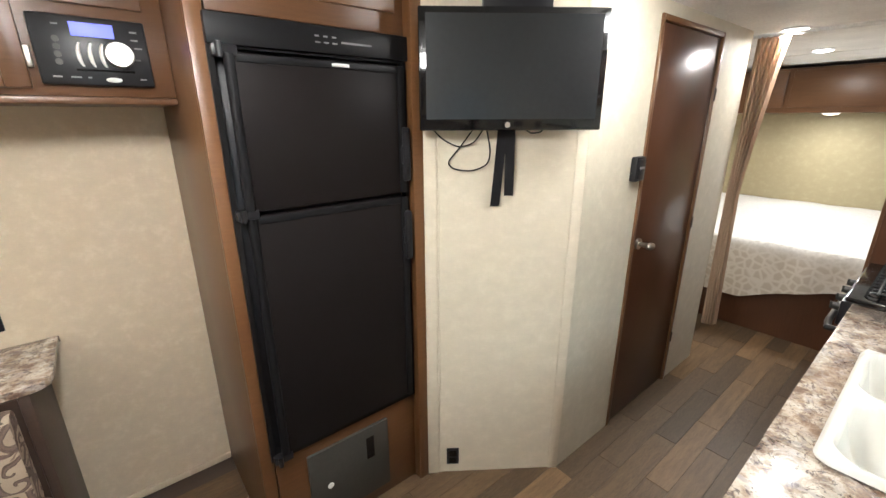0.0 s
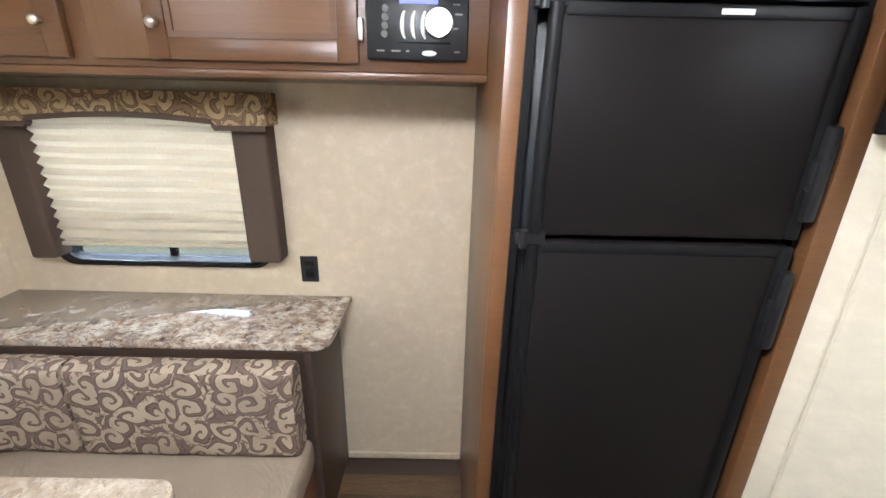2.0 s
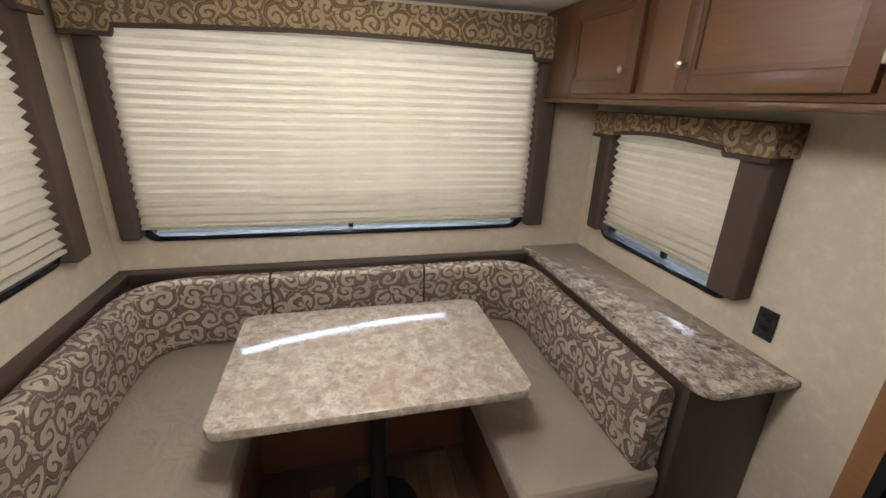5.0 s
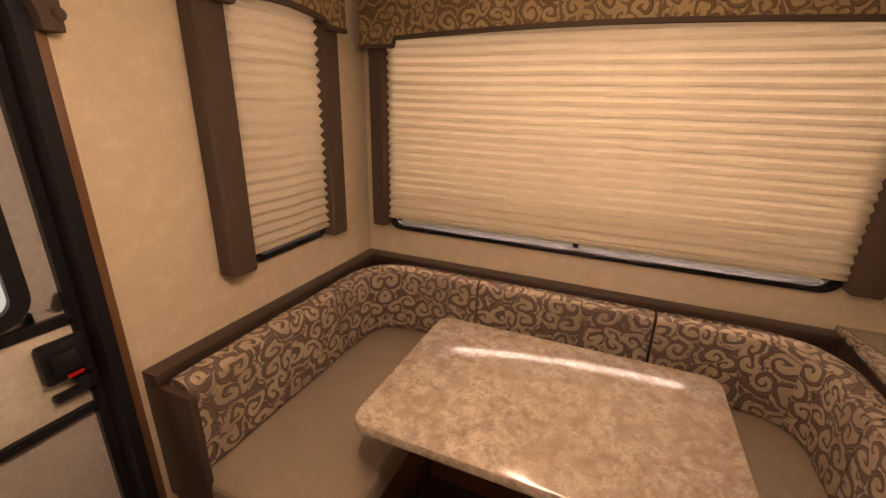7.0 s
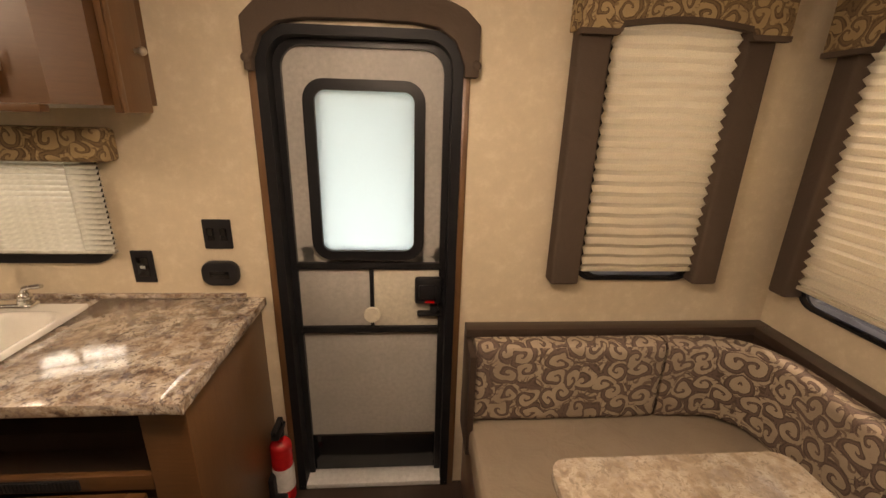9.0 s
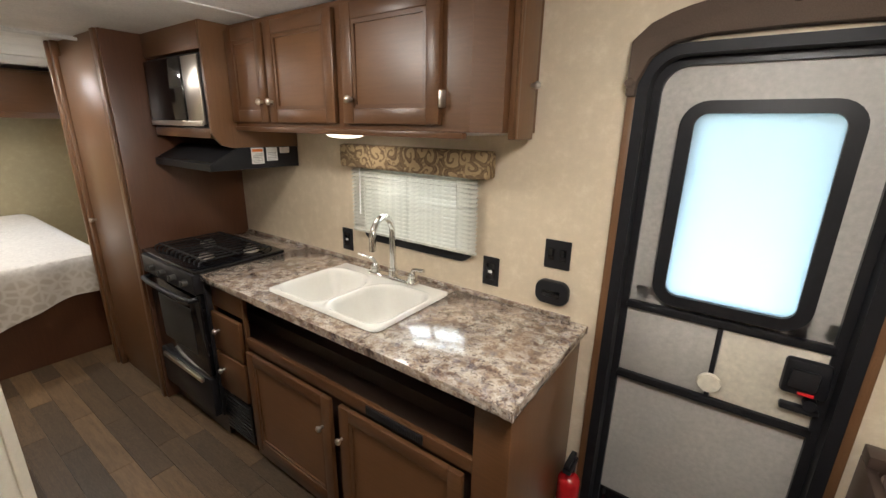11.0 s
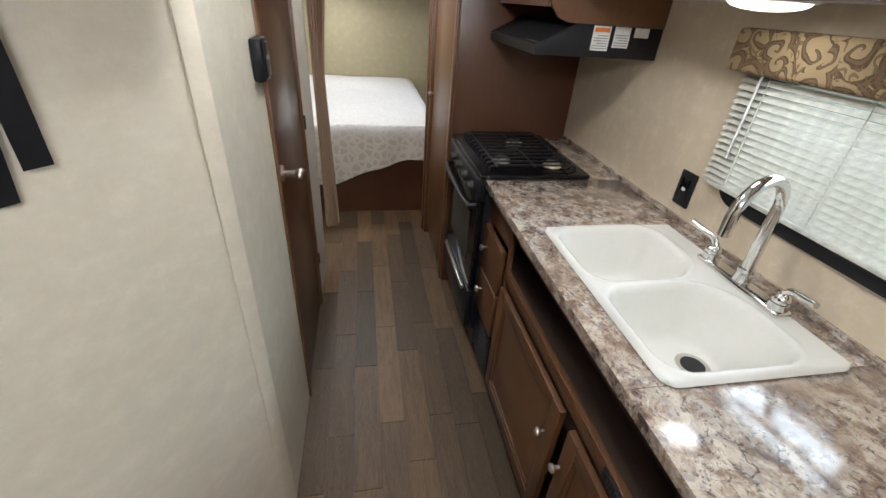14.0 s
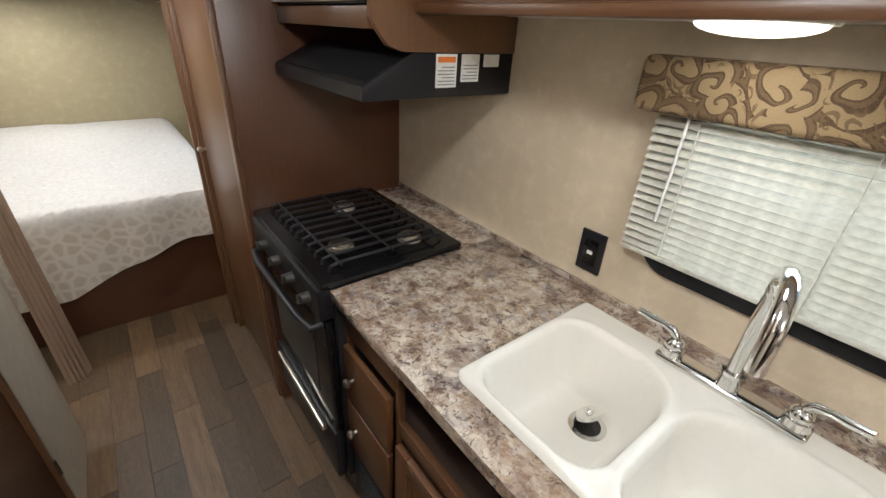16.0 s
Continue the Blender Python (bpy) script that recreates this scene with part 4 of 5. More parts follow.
CUSH = (("straight", [(0.525, 1.942), (1.205, 1.942)]), ("corner", [(0.515, 1.942), (0.115, 1.955), (0.115, 1.405)]),
        ("straight", [(0.115, 1.395), (0.115, 0.672)]), ("corner", [(0.115, 0.662), (0.115, 0.115), (0.475, 0.115)]), ("straight", [(0.485, 0.115), (1.19, 0.115)]))
for how, pts in CUSH:
    path = line(*pts) if how == "straight" else corner(*pts, 0.24)
    ob = sweep(path, 0.10, 0.448, 0.778).obj("back_cushion", PAISLEY)
    tagged(ob, "brown swirl-patterned upholstered back cushion on the dinette bench", "cushion", "dinette back cushions")

bench = root("dinette_bench", (0.6, 1.2, 0), "u-shaped dinette bench base of dark brown wood", "bench")
Mesh().box(0.0, 1.215, 1.52, 2.345, 0, 0.325, 0.003).box(0.0, 0.54, 0.62, 1.5195, 0, 0.325, 0.003).box(0.0, 1.20, 0.0, 0.6195, 0, 0.325, 0.003).obj("base", MAHOGANY_SIDE, bench)
Mesh().box(1.216, 1.242, 1.995, 2.344, 0, 0.784, 0.003).obj("end_panel", DARKWOOD, bench)
Mesh().box(1.192, 1.216, 0.0, 0.19, 0.326, 0.755, 0.003).obj("end_panel", DARKWOOD, bench)
Mesh().box(0.0, 1.216, 0.0005, 0.062, 0.756, 0.792, 0.004).obj("ledge", DARKWOOD, bench)
Mesh().box(0.0005, 0.072, 0.0625, 2.0, 0.756, 0.792, 0.004).obj("ledge", DARKWOOD, bench)
Mesh().box(0.0005, 0.06, 0.0, 2.34, 0.326, 0.755).box(0.0, 1.19, 0.0005, 0.058, 0.326, 0.755).box(0.0, 1.215, 2.0, 2.344, 0.326, 0.783).obj("backing", DARKWOOD, bench)


def seat(x0, x1, y0, y1):
    t = bmesh.new()
    bmesh.ops.create_cube(t, size=1)
    for v in t.verts:
        v.co = Vector(((x0 + x1) / 2 + v.co.x * (x1 - x0), (y0 + y1) / 2 + v.co.y * (y1 - y0), 0.388 + v.co.z * 0.122))
    bmesh.ops.bevel(t, geom=t.edges[:], offset=0.03, segments=3, profile=0.5, affect="EDGES")
    bmesh.ops.subdivide_edges(t, edges=t.edges[:], cuts=5, use_grid_fill=True)
    for v in t.verts:
        if v.co.z > 0.42:
            v.co.z += 0.004 * noise.noise(v.co * 5) + 0.003 * noise.noise(v.co * 14)
    b = Mesh()
    b._take(t)
    return tagged(b.obj("seat_cushion", TAUPE), "taupe woven seat cushion on the dinette bench", "cushion", "dinette seat cushions")


seat(0.065, 1.225, 1.50, 2.0)
seat(0.065, 0.56, 0.64, 1.498)
seat(0.065, 1.205, 0.062, 0.638)


def slab(x0, x1, y0, y1, z0, z1, r, square=()):
    """A rounded worktop, flat in plan."""
    pts = []
    for i, (cx, cy, a) in enumerate(((x1, y1, 0), (x0, y1, 90), (x0, y0, 180), (x1, y0, 270))):
        rr = 0.001 if i in square else r
        sx, sy = (-1, 1)[a in (90, 180)], (-1, 1)[a in (180, 270)]
        for k in range(7):
            w = radians(a + 15 * k)
            pts.append((cx + sx * rr + rr * math.cos(w), cy + sy * rr + rr * math.sin(w)))
    b = Mesh()
    b.prism([(x, y) for x, y in pts], 0, z1 - z0, 0.004)
    bmesh.ops.transform(b.bm, matrix=Matrix(((1, 0, 0, 0), (0, 0, 1, 0), (0, 1, 0, z0), (0, 0, 0, 1))), verts=b.bm.verts)
    bmesh.ops.reverse_faces(b.bm, faces=b.bm.faces)
    return b


sh = slab(0.0, 1.296, 2.0, 2.3445, 0.786, 0.812, 0.06, (0, 1, 2)).obj("side_shelf", COUNTER)
tagged(sh, "speckled stone-look shelf behind the dinette bench", "shelf")
tb = root("dinette_table", (0.75, 1.1, 0), "speckled stone-look dinette table on a black pedestal", "table")
slab(0.418, 1.072, 0.608, 1.582, 0.696, 0.727, 0.05).obj("top", TABLETOP, tb)
Mesh().cyl((0.80, 1.10, 0.0), (0.80, 1.10, 0.69), 0.035).cyl((0.80, 1.10, 0.0), (0.80, 1.10, 0.03), 0.16, 0.12).box(0.65, 0.95, 1.0, 1.2, 0.67, 0.695, 0.004).obj("pedestal", BLACK, tb)

# ---- kitchen ----
K = face(0, 0.545, SOUTH)
kc = root("kitchen_base_cabinet", (2.75, 0.27, 0), "dark cherry base cabinet with panelled doors and drawers", "cabinet")
Mesh().box(1.975, 1.995, 0.003, 0.545, 0, 0.866, 0.002).obj("end_panel", CHERRY_V, kc)
Mesh().box(1.996, 3.535, 0.003, 0.525, 0.02, 0.60).box(1.996, 3.535, 0.003, 0.40, 0.601, 0.66).obj("body", DARKWOOD, kc)
b = Mesh()
b.box(-2.09, -1.976, -0.0, 0.019, 0.02, 0.866, 0.002).box(-3.275, -2.091, 0.0, 0.019, 0.60, 0.648, 0.002).box(-3.275, -2.091, 0.0, 0.019, 0.835, 0.866, 0.002)
b.box(-3.275, -2.091, 0.0, 0.019, 0.02, 0.09, 0.002).box(-3.29, -3.2755, 0.0, 0.019, 0.02, 0.866, 0.002).box(-3.545, -3.2905, 0.0, 0.019, 0.735, 0.866, 0.002).box(-3.548, -3.5455, 0, 0.019, 0.02, 0.866)
b.obj("face_frame", CHERRY, kc, K)
Mesh().box(-3.27, -2.095, 0.30, 0.31, 0.65, 0.745).obj("recess", DARKWOOD, kc, K)
panel_door(K, -3.262, -2.70, 0.085, 0.592, kc, (-2.745, 0.455))
panel_door(K, -2.648, -2.112, 0.085, 0.592, kc, (-2.635, 0.455), -2.104)
for z0, z1, kz in ((0.515, 0.715, 0.63), (0.30, 0.505, 0.42)):
    d = Mesh().box(-3.54, -3.297, -0.02, -0.0005, z0, z1, 0.004).obj("drawer", CHERRY, kc, K)
    Mesh().cyl((-3.48, -0.02, kz), (-3.48, -0.034, kz), 0.006).ball((-3.48, -0.041, kz), 0.0135, 1, 0.7, 1).obj("knob", NICKEL, d, K)
vent = Mesh()
vent.box(-3.54, -3.297, -0.012, -0.0005, 0.06, 0.285, 0.003)
for k in range(9):
    vent.box(-3.53, -3.307, -0.016, -0.0122, 0.075 + k * 0.022, 0.087 + k * 0.022, 0.001)
vent.obj("floor_vent", BLACK, kc, K)
v2 = Mesh()
v2.box(-2.52, -2.27, -0.006, -0.0005, 0.608, 0.642, 0.001)
for k in range(26):
    v2.box(-2.515 + k * 0.0094, -2.510 + k * 0.0094, -0.009, -0.0062, 0.612, 0.638)
v2.obj("heat_vent", BLACK, kc, K)

SX0, SX1, SY0, SY1 = 2.505, 3.138, 0.065, 0.508
wt = root("kitchen_counter", (2.75, 0.29, 0.868), "speckled stone-look laminate kitchen counter", "counter")
b = Mesh()
b.box(1.995, SX0 + 0.012, 0.0005, 0.584, 0.868, 0.8995, 0.003).box(SX1 - 0.012, 3.548, 0.0005, 0.584, 0.868, 0.8995, 0.003)
b.box(SX0 + 0.0121, SX1 - 0.0121, 0.0005, SY0 + 0.03, 0.868, 0.8995).box(SX0 + 0.0121, SX1 - 0.0121, SY1 - 0.012, 0.584, 0.868, 0.8995)
b.box(3.5485, 4.134, 0.0005, 0.138, 0.868, 0.8995)
b.obj("worktop", COUNTER, wt)
slab(1.957, 2.02, 0.0005, 0.586, 0.8675, 0.900, 0.035, (1, 2, 3)).obj("nose", COUNTER, wt)
Mesh().box(2.02, 3.547, 0.0005, 0.010, 0.900, 0.918, 0.002).box(3.5485, 4.134, 0.0005, 0.010, 0.900, 0.918, 0.002).obj("upstand", COUNTER, wt)

# double-bowl sink
sk = root("kitchen_sink", (2.82, 0.29, 0.74), "white double-bowl acrylic sink set in the counter", "sink")


def sink_mesh():
    t = bmesh.new()
    bowls = ((2.530, 2.808, 0.155, 0.485), (2.834, 3.112, 0.155, 0.485))
    nx, ny = 110, 76

    def inside(x, y, k):
        """How far a point lies inside a bowl; the corner beside the tap is cut round."""
        x0, x1, y0, y1 = bowls[k]
        px, py = x - (x0 + x1) / 2, y - (y0 + y1) / 2
        r = 0.125 if py < 0 and (px > 0) == (k == 0) else 0.065
        qx, qy = abs(px) - (x1 - x0) / 2 + r, abs(py) - (y1 - y0) / 2 + r
        return r - math.hypot(max(qx, 0), max(qy, 0)) - min(max(qx, qy), 0)

    def depth(x, y):
        d = 0.0
        for k in (0, 1):
            s = inside(x, y, k)
            if s > 0:
                f = min(1.0, s / 0.062)
                d = max(d, 0.150 * (1 - (1 - f) ** 2.4))
            elif s > -0.022 and d == 0.0:
                d = -0.0035 * math.sin(-s / 0.022 * math.pi)
        return d

    vs = []
    for i in range(nx + 1):
        row = []
        for j in range(ny + 1):
            x, y = SX0 + (SX1 - SX0) * i / nx, SY0 + (SY1 - SY0) * j / ny
            e = min(x - SX0, SX1 - x, y - SY0, SY1 - y)
            top = 0.913 - 0.010 * max(0.0, 1 - e / 0.012) ** 2
            row.append(t.verts.new((x, y, top - depth(x, y))))
        vs.append(row)
    for i in range(nx):
        for j in range(ny):
            t.faces.new((vs[i][j], vs[i + 1][j], vs[i + 1][j + 1], vs[i][j + 1]))
    # rounded outer corners
    r = 0.035
    for row in vs:
        for v in row:
            cx, cy = min(max(v.co.x, SX0 + r), SX1 - r), min(max(v.co.y, SY0 + r), SY1 - r)
            d = Vector((v.co.x - cx, v.co.y - cy))
            if d.x and d.y and d.length > r:
                d = d.normalized() * r
                v.co.x, v.co.y = cx + d.x, cy + d.y
    b = Mesh()
    b._take(t)
    return b


sb = sink_mesh()
sk_ob = sb.obj("basin", SINKWHITE, sk)
sk_ob.data.set_sharp_from_angle(angle=radians(180))
for dx, plug in ((2.955, True), (2.672, False)):
    Mesh().ring([(0.041 * math.cos(a), 0.041 * math.sin(a)) for a in np.linspace(0, math.tau, 33)[:-1]], [(0.028 * math.cos(a), 0.028 * math.sin(a)) for a in np.linspace(0, math.tau, 33)[:-1]], 0.0, 0.004).obj("drain_ring", CHROME, sk, pose(dx, 0.265, 0.7635, 90, 0, 0) @ pose(0, -0.004, 0))
    Mesh().cyl((dx, 0.265, 0.7634), (dx, 0.265, 0.7645), 0.029).obj("drain", GLOSS, sk)
    if plug:
        Mesh().cyl((dx, 0.265, 0.7646), (dx, 0.265, 0.795), 0.010).cyl((dx, 0.265, 0.795), (dx + 0.004, 0.265, 0.801), 0.031, 0.029).ball((dx + 0.004, 0.265, 0.802), 0.010, 1, 1, 0.7).obj("strainer", CHROME, sk)

fa = root("kitchen_faucet", (2.79, 0.1, 0.913), "chrome gooseneck kitchen faucet with two lever handles", "faucet")
Mesh().box(2.655, 2.925, 0.080, 0.130, 0.9132, 0.930, 0.008, 3).obj("base", CHROME, fa)
Mesh().cyl((2.79, 0.105, 0.93), (2.79, 0.105, 0.958), 0.022, 0.017).cyl((2.79, 0.105, 0.958), (2.79, 0.105, 0.966), 0.0205, 0.0205).obj("collar", CHROME, fa)
neck = [(2.79, 0.105, 0.966), (2.79, 0.105, 1.02), (2.79, 0.105, 1.08), (2.79, 0.106, 1.13)]
for k in range(1, 15):
    w = math.pi * k / 14 * 0.95
    neck.append((2.79 - 0.022 * (1 - math.cos(w)), 0.106 + 0.082 * (1 - math.cos(w)), 1.13 + 0.080 * math.sin(w)))
neck.append((2.7465, 0.269, 1.09))
Mesh().tube(neck, [0.0145] * 3 + [0.0135] * (len(neck) - 3), 20).obj("spout", CHROME, fa)
for x, s in ((2.68, -1), (2.90, 1)):
    Mesh().cyl((x, 0.105, 0.930), (x, 0.105, 0.945), 0.023, 0.021).ball((x, 0.105, 0.952), 0.020, 1, 1, 0.9).cyl((x, 0.105, 0.962), (x, 0.105, 0.972), 0.012, 0.009).obj("valve", CHROME, fa)
    Mesh().tube([(x, 0.105, 0.968), (x + s * 0.012, 0.108, 0.984), (x + s * 0.032, 0.113, 0.990), (x + s * 0.055, 0.120, 0.994), (x + s * 0.082, 0.128, 1.001)], [0.009, 0.009, 0.0065, 0.008, 0.007], 12).obj("lever", CHROME, fa)

# stove with oven
sv = root("gas_stove", (3.82, 0.37, 0.12), "black three-burner gas stove with an oven below", "stove")
Mesh().box(3.552, 4.132, 0.14, 0.57, 0.12, 0.895, 0.003).obj("body", BLACK, sv)
Mesh().box(3.549, 4.132, 0.140, 0.606, 0.8996, 0.918, 0.005).obj("cooktop", ENAMEL, sv)
b = Mesh()
for k in range(11):
    x = 3.60 + k * 0.048
    b.tube([(x, 0.185, 0.9185), (x, 0.19, 0.936), (x, 0.215, 0.941), (x, 0.53, 0.941), (x, 0.555, 0.936), (x, 0.56, 0.9185)], 0.0042, 6)
for y in (0.215, 0.37, 0.53):
    b.tube([(3.585, y, 0.9405), (4.095, y, 0.9405)], 0.0042, 6)
b.obj("grate", IRON, sv)
for x, y in ((3.66, 0.265), (3.72, 0.47), (3.99, 0.33)):
    q = Mesh()
    q.cyl((x, y, 0.9182), (x, y, 0.928), 0.040, 0.036).cyl((x, y, 0.928), (x, y, 0.936), 0.030, 0.028)
    q.obj("burner", NICKEL, sv)
Mesh().box(3.555, 4.125, 0.571, 0.615, 0.80, 0.898, 0.006).obj("control_strip", BLACK, sv)
for k in range(4):
    x = 3.62 + k * 0.12
    Mesh().cyl((x, 0.615, 0.850), (x, 0.640, 0.852), 0.017, 0.014).box(x - 0.003, x + 0.003, 0.64, 0.648, 0.838, 0.866, 0.001).obj("knob", GREYGRILLE, sv)
Mesh().box(3.56, 4.12, 0.571, 0.600, 0.36, 0.795, 0.006).obj("oven_door", GLOSS, sv)
Mesh().tube([(3.575, 0.60, 0.775), (3.58, 0.632, 0.772), (3.66, 0.642, 0.77), (4.02, 0.642, 0.77), (4.10, 0.632, 0.772), (4.105, 0.60, 0.775)], 0.012, 10).obj("oven_handle", BLACK, sv)
Mesh().box(3.66, 4.02, 0.6005, 0.603, 0.45, 0.70, 0.001).obj("oven_window", GREYGRILLE, sv)
Mesh().box(3.56, 4.12, 0.571, 0.604, 0.13, 0.345, 0.006).obj("lower_drawer", BLACK, sv)
Mesh().box(3.62, 4.06, 0.605, 0.622, 0.315, 0.338, 0.004).obj("drawer_handle", NICKEL, sv)
Mesh().box(3.552, 4.132, 0.14, 0.55, 0.0, 0.119).obj("plinth", DARKWOOD, sv)

# tall wardrobe closing the kitchen
wd = root("wardrobe", (4.45, 0.3, 0), "tall dark cherry wardrobe beside the stove", "wardrobe")
Mesh().box(4.137, 4.155, 0.002, 0.612, 0, CEIL, 0.002).obj("side_panel", MAHOGANY_SIDE, wd)
Mesh().box(4.156, 4.80, 0.002, 0.605, 0, CEIL, 0.002).obj("body", CHERRY_V, wd)
Mesh().box(4.157, 4.20, 0.6055, 0.625, 0, CEIL, 0.003).box(4.76, 4.80, 0.6055, 0.640, 0, CEIL, 0.003).obj("stile", CHERRY_V, wd)
d = Mesh().box(4.21, 4.75, 0.6055, 0.622, 0.08, 1.90, 0.003).obj("door", CHERRY_V, wd)
Mesh().cyl((4.70, 0.622, 1.0), (4.70, 0.645, 1.0), 0.006).ball((4.70, 0.648, 1.0), 0.013).obj("knob", NICKEL, d)
Mesh().box(4.801, 4.83, 0.56, 0.655, 0, CEIL, 0.006).obj("post", PANELWOOD, wd)

# upper cabinets
uc = root("upper_cabinet", (2.9, 0.16, 1.54), "dark cherry upper cabinet with panelled doors over the sink", "cabinet")
U = face(0, 0.32, SOUTH)
body = Mesh()
body.prism([(2.28, 0.32), (2.215, 0.24), (2.215, 0.001), (3.55, 0.001), (3.55, 0.32)], 0, 0.42)
bmesh.ops.transform(body.bm, matrix=Matrix(((1, 0, 0, 0), (0, 0, 1, 0), (0, 1, 0, 1.555), (0, 0, 0, 1))), verts=body.bm.verts)
bmesh.ops.recalc_face_normals(body.bm, faces=body.bm.faces)
body.obj("body", CHERRY, uc)
Mesh().box(2.30, 3.55, 0.30, 0.330, 1.535, 1.5545, 0.004).obj("bottom_rail", CHERRY, uc)
Mesh().box(2.31, 3.549, 0.004, 0.30, 1.545, 1.5545).obj("underside", PAPER, uc)
panel_door(U, -3.545, -3.267, 1.575, 1.955, uc, (-3.295, 1.655))
panel_door(U, -3.252, -2.845, 1.575, 1.955, uc, (-3.225, 1.655))
panel_door(U, -2.80, -2.38, 1.575, 1.955, uc, (-2.755, 1.655), -2.372)
E_ = face(2.215, 0, END)
d = Mesh().box(-0.205, -0.06, -0.02, -0.0005, 1.535, 1.965, 0.004).obj("door", CHERRY_V, uc, E_)
Mesh().box(-0.205, -0.186, -0.028, -0.0205, 1.535, 1.965, 0.003).obj("pull_edge", CHERRY_V, d, E_)
Mesh().cyl((-0.10, -0.02, 1.70), (-0.10, -0.034, 1.70), 0.006).ball((-0.10, -0.04, 1.70), 0.012).obj("knob", NICKEL, d, E_)

mc = root("microwave_cabinet", (3.84, 0.22, 1.46), "dark cherry cabinet holding the microwave", "cabinet")
side = [(0.002, 1.458), (0.36, 1.458), (0.40, 1.47), (0.425, 1.50), (0.44, 1.525), (0.44, CEIL), (0.002, CEIL)]
Mesh().prism(side, 0, 0.018, 0.001).obj("side_panel", CHERRY_V, mc, Matrix(((0, 1, 0, 3.552), (1, 0, 0, 0), (0, 0, 1, 0), (0, 0, 0, 1))))
Mesh().box(3.571, 4.134, 0.002, 0.44, 1.50, 1.545, 0.003).obj("shelf", CHERRY, mc)
Mesh().box(3.571, 4.134, 0.002, 0.44, 1.87, CEIL, 0.003).obj("top", CHERRY, mc)
mw = root("microwave", (3.85, 0.25, 1.545), "black microwave with steel trim in its cabinet", "microwave")
Mesh().box(3.585, 4.125, 0.02, 0.435, 1.547, 1.86, 0.004).obj("body", BLACK, mw)
Mesh().box(3.74, 4.12, 0.4355, 0.455, 1.56, 1.85, 0.006).obj("door", GLOSS, mw)
Mesh().box(3.59, 3.735, 0.4355, 0.450, 1.56, 1.85, 0.004).obj("control_panel", NICKEL, mw)
Mesh().box(3.59, 4.12, 0.4505, 0.458, 1.552, 1.575, 0.002).obj("trim", NICKEL, mw)
hd = root("range_hood", (3.84, 0.2, 1.355), "black range hood with white warning labels", "range hood")
prof = [(0.002, 1.355), (0.465, 1.355), (0.465, 1.385), (0.33, 1.4575), (0.002, 1.4575)]
HM = Matrix(((0, 1, 0, 3.556), (1, 0, 0, 0), (0, 0, 1, 0), (0, 0, 0, 1)))
Mesh().prism(prof, 0, 0.010, 0.001).prism([(0.455, 1.355), (0.465, 1.355), (0.465, 1.385), (0.455, 1.385)], 0.0105, 0.578).obj("shell", BLACK, hd, HM)
Mesh().box(3.567, 4.133, 0.002, 0.454, 1.39, 1.395).obj("filter", GLOSS, hd)
Mesh().prism([(0.455, 1.386), (0.465, 1.386), (0.33, 1.4575), (0.32, 1.4575)], 0.0105, 0.578).obj("canopy", BLACKSAT, hd, HM)
for y0, y1, z0 in ((0.20, 0.265, 1.378), (0.125, 0.185, 1.390), (0.055, 0.110, 1.425)):
    s = Mesh().box(3.5545, 3.5555, y0, y1, z0, 1.455).obj("label_sticker", PAPER, hd)
    if y0 == 0.20:
        Mesh().box(3.5538, 3.5544, y0 + 0.005, y1 - 0.005, 1.436, 1.449).obj("orange_band", ORANGE, s)
    q = Mesh()
    for r_ in range(int((1.430 - z0) / 0.008)):
        q.box(3.5538, 3.5544, y0 + 0.006, y1 - 0.006 - 0.012 * (r_ % 3 == 2), z0 + 0.006 + r_ * 0.008, z0 + 0.0085 + r_ * 0.008)
    if len(q.bm.verts):
        q.obj("printed_lines", INK, s)

# fire extinguisher
ex = root("fire_extinguisher", (1.925, 0.085, 0.02), "red fire extinguisher strapped to the cabinet end", "fire extinguisher")
Mesh().cyl((1.932, 0.085, 0.045), (1.932, 0.085, 0.30), 0.041).ball((1.932, 0.085, 0.30), 0.041, 1, 1, 0.8).cyl((1.932, 0.085, 0.33), (1.932, 0.085, 0.35), 0.015).obj("cylinder", RED, ex)
Mesh().cyl((1.932, 0.085, 0.10), (1.932, 0.085, 0.21), 0.0418).obj("label_band", PAPER, ex)
Mesh().cyl((1.932, 0.085, 0.35), (1.932, 0.085, 0.375), 0.018).box(1.915, 1.945, 0.05, 0.14, 0.37, 0.39, 0.004).box(1.92, 1.94, 0.06, 0.15, 0.405, 0.418, 0.004).box(1.92, 1.94, 0.06, 0.075, 0.391, 0.404).obj("valve", BLACK, ex)
Mesh().box(1.95, 1.974, 0.05, 0.15, 0.0, 0.19, 0.006).box(1.905, 1.972, 0.13, 0.165, 0.03, 0.11, 0.008).obj("bracket", BLACK, ex)

# ---- bedroom ----
bed = root("bed", (6.05, 1.25, 0), "bed on a dark wooden base with a rumpled white bedspread", "bed")
Mesh().box(5.13, BACK - 0.002, 0.53, 2.343, 0, 0.50, 0.003).obj("base", MAHOGANY_SIDE, bed)
Mesh().box(5.08, BACK - 0.004, 0.50, 2.34, 0.501, 0.695, 0.05, 4).obj("mattress", BEDCLOTH, bed)


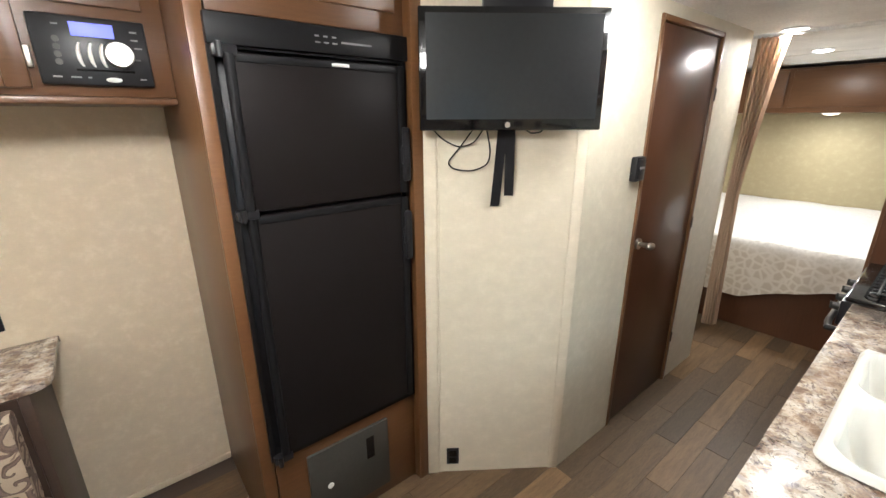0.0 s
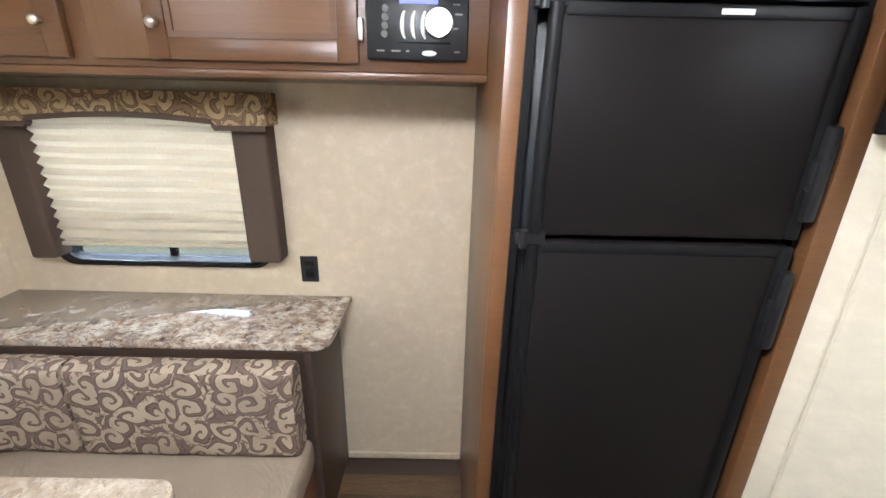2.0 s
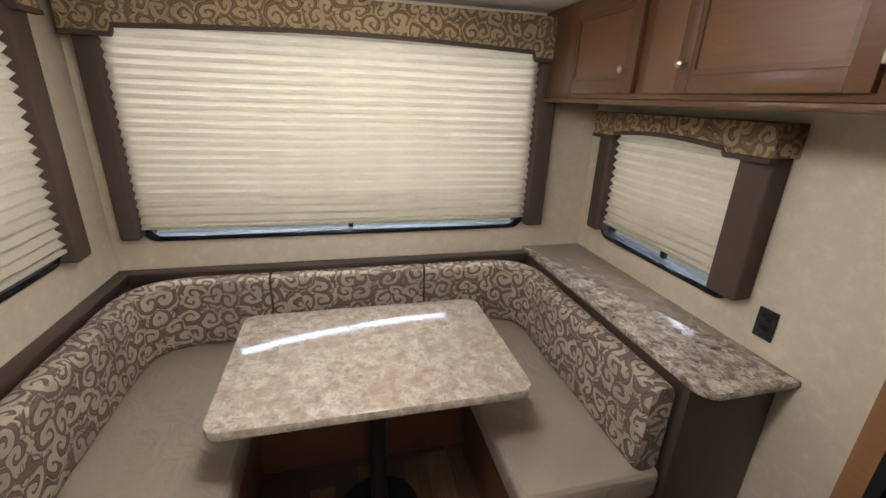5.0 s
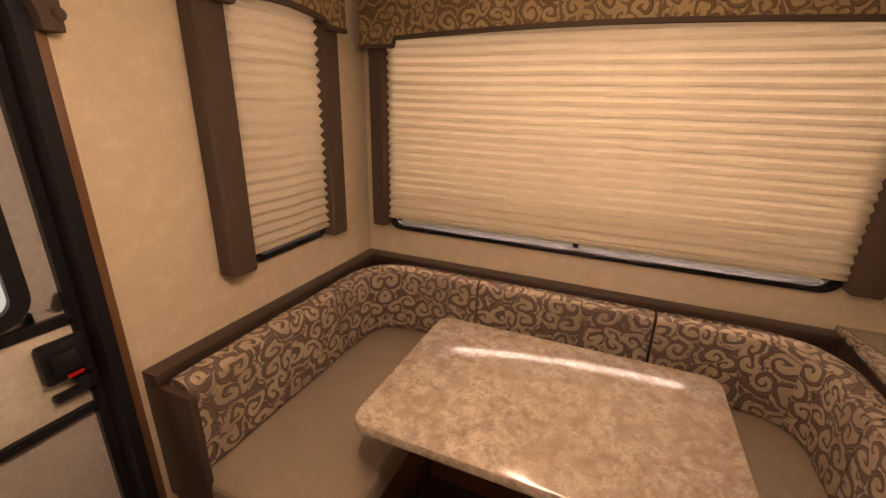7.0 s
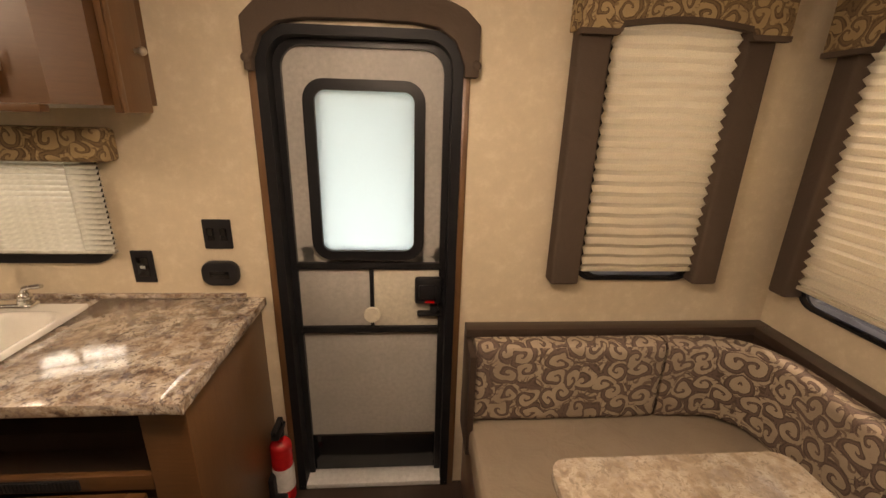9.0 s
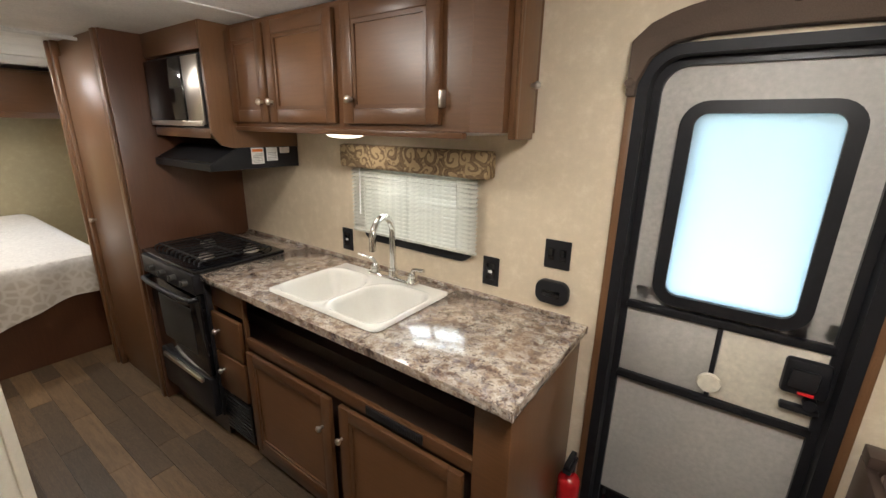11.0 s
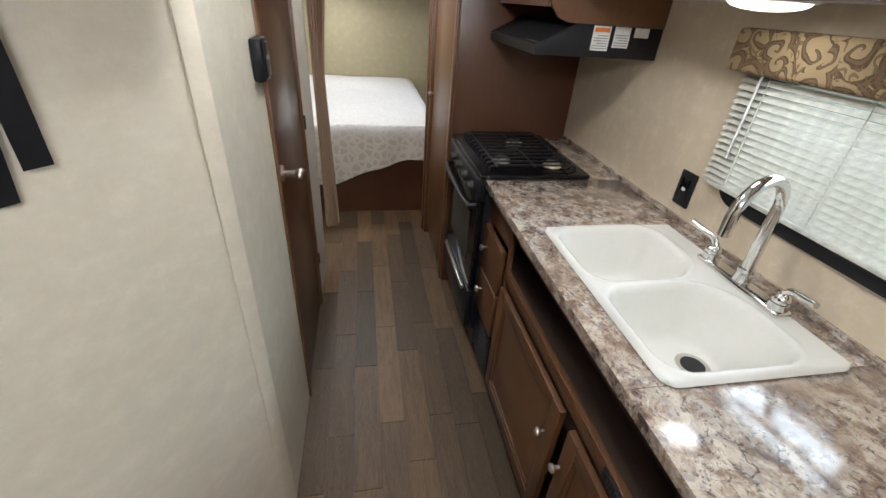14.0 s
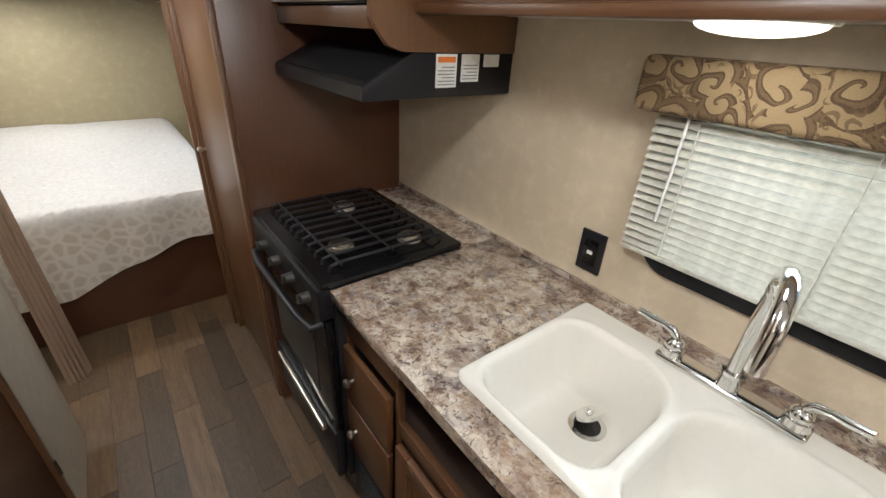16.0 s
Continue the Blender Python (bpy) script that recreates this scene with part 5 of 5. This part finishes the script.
def spread(a, c):
    # a runs over the bed and down its foot, c across
    y = 0.49 + c * 1.85
    hang = 0.235 + 0.19 * max(0.0, min(1.0, (y - 0.72) / 0.55)) ** 1.2 - 0.13 * max(0.0, (y - 1.6) / 0.7)
    top = BACK - 0.01 - 5.06
    s = a * (top + hang + 0.03)
    wr = 0.006 * noise.noise(Vector((s * 3, y * 4, 0))) + 0.004 * noise.noise(Vector((s * 9, y * 8, 3)))
    edge = max(0.0, 1 - (y - 0.49) / 0.09)
    drop = 0.07 * edge ** 2
    if s < top:
        return Vector((BACK - 0.01 - s, y, 0.708 + wr - drop))
    d = s - top
    f = min(1.0, d / 0.06)
    fold = 0.016 * math.sin(y * 15 + 1.2 * math.sin(y * 7)) * min(1, d / 0.2)
    return Vector((5.06 - 0.03 * math.sin(f * math.pi / 2) - fold, y, 0.708 + wr * (1 - f) - max(0.0, d - 0.02) - drop * (1 - f)))


sp = Mesh().grid(spread, 110, 70).obj("bedspread", BEDSPREAD, bed)
bc = root("bedroom_cabinet", (6.76, 1.2, 1.565), "dark cherry overhead cabinet above the bed", "cabinet")
Mesh().box(6.45, BACK - 0.002, 0.002, 2.343, 1.575, CEIL - 0.03, 0.003).obj("body", CHERRY, bc)
BE = face(6.45, 0, END)
for u0, u1 in ((-2.30, -1.60), (-1.56, -0.86), (-0.82, -0.10)):
    Mesh().box(u0, u1, -0.018, -0.0005, 1.62, 1.93, 0.004).obj("door", CHERRY, bc, BE)


def puck(at, watts, lens, r=0.055, fill_dome=False):
    p = root("puck_light", at, "round flush lamp with a glowing lens, lit; wide domes are added fill", "lamp", "flush lamps")
    x, y, z = at
    Mesh().cyl((x, y, z - 0.010), (x, y, z - 0.0005), r * 1.1, r * 1.2, 32).obj("rim", WHITEPL, p)
    Mesh().ball((x, y, z - 0.010), r, 1, 1, 0.22).obj("lens", lens, p)
    shine = [("AREA", watts * 0.45, 0.03), ("POINT", watts * 0.6, 0.10)] if fill_dome else [("AREA", watts, 0.03)]
    for how, power, low in shine:
        q = new("puck_lamp", bpy.data.lights.new("puck_lamp", how))
        q.data.energy, q.data.color = power, (1.0, 0.93, 0.82)
        if how == "AREA":
            q.data.shape, q.data.size = "DISK", r * 2.0
        else:
            q.data.shadow_soft_size = 0.05
        q.matrix_world = look((x, y, z - low), (x, y, 0))


puck((4.45, 1.15, CEIL), PUCK * 0.95, COOLGLOW)
puck((5.48, 1.22, CEIL), PUCK * 0.9, COOLGLOW)
puck((6.62, 1.28, 1.575), PUCK * 0.5, GLOW)
puck((2.912, 0.235, 1.545), PUCK * 0.05, GLOW, 0.075)
# three unseen dome lamps, added to brighten the dinette, entry and kitchen aisle
puck((0.70, 1.10, CEIL), PUCK * 0.4, COOLGLOW, 0.11, True)
puck((1.52, 1.00, CEIL), PUCK * 2.1, COOLGLOW, 0.11, True)
puck((2.95, 0.95, CEIL), PUCK * 0.8, COOLGLOW, 0.11, True)

# trees beyond the kitchen side
for x, y, h in ((1.0, -9.0, 5.0), (4.5, -8.0, 4.2)):
    tr = root("tree", (x, y, -0.65), "leafy green tree outside the kitchen window", "tree", "trees outside")
    Mesh().tube([(x, y, -0.65), (x + 0.1, y, 1.0), (x + 0.05, y + 0.1, h * 0.7)], [0.18, 0.13, 0.05], 8).obj("trunk", DARKWOOD, tr)
    t = Mesh()
    for k in range(1400):
        u = Vector((random.gauss(0, 1), random.gauss(0, 1), random.gauss(0, 0.8)))
        u = u.normalized() * (random.random() ** 0.5) * 1.9
        c = Vector((x, y, h * 0.62)) + Vector((u.x, u.y, u.z * 0.9)) + Vector((0.4 * math.sin(k), 0.3 * math.cos(k * 1.3), 0))
        a, e = Vector((random.gauss(0, 1), random.gauss(0, 1), random.gauss(0, 1))).normalized() * 0.14, Vector((random.gauss(0, 1), random.gauss(0, 1), random.gauss(0, 1))).normalized() * 0.14
        t.bm.faces.new([t.bm.verts.new(c + q) for q in (a, e, -a, -e)])
    t.obj("leaves", LEAF, tr)["kind"] = "stuff"

# ---- floor planks ----
PW, PL = 0.102, 0.58
pm = Mesh().box(0.0008, PL - 0.0008, 0.0006, PW - 0.0006, -0.0038, 0.0, 0.0006, 1).obj("plank", PLANK, floor)
pdata = pm.data
bpy.data.objects.remove(pm)
rest = Mesh()
for j in range(23):
    off = random.uniform(0, PL)
    for i in range(-1, 13):
        x, y = i * PL + off, 0.003 + j * PW
        if x < 0 or x + PL > BACK or y + PW > WALL_N:
            continue
        if 0.9 < x + PL and x < 5.2 and 0.35 < y < 2.3:
            ob = new("plank", pdata)
            ob.parent = floor
            ob.matrix_basis = pose(x, y, 0)
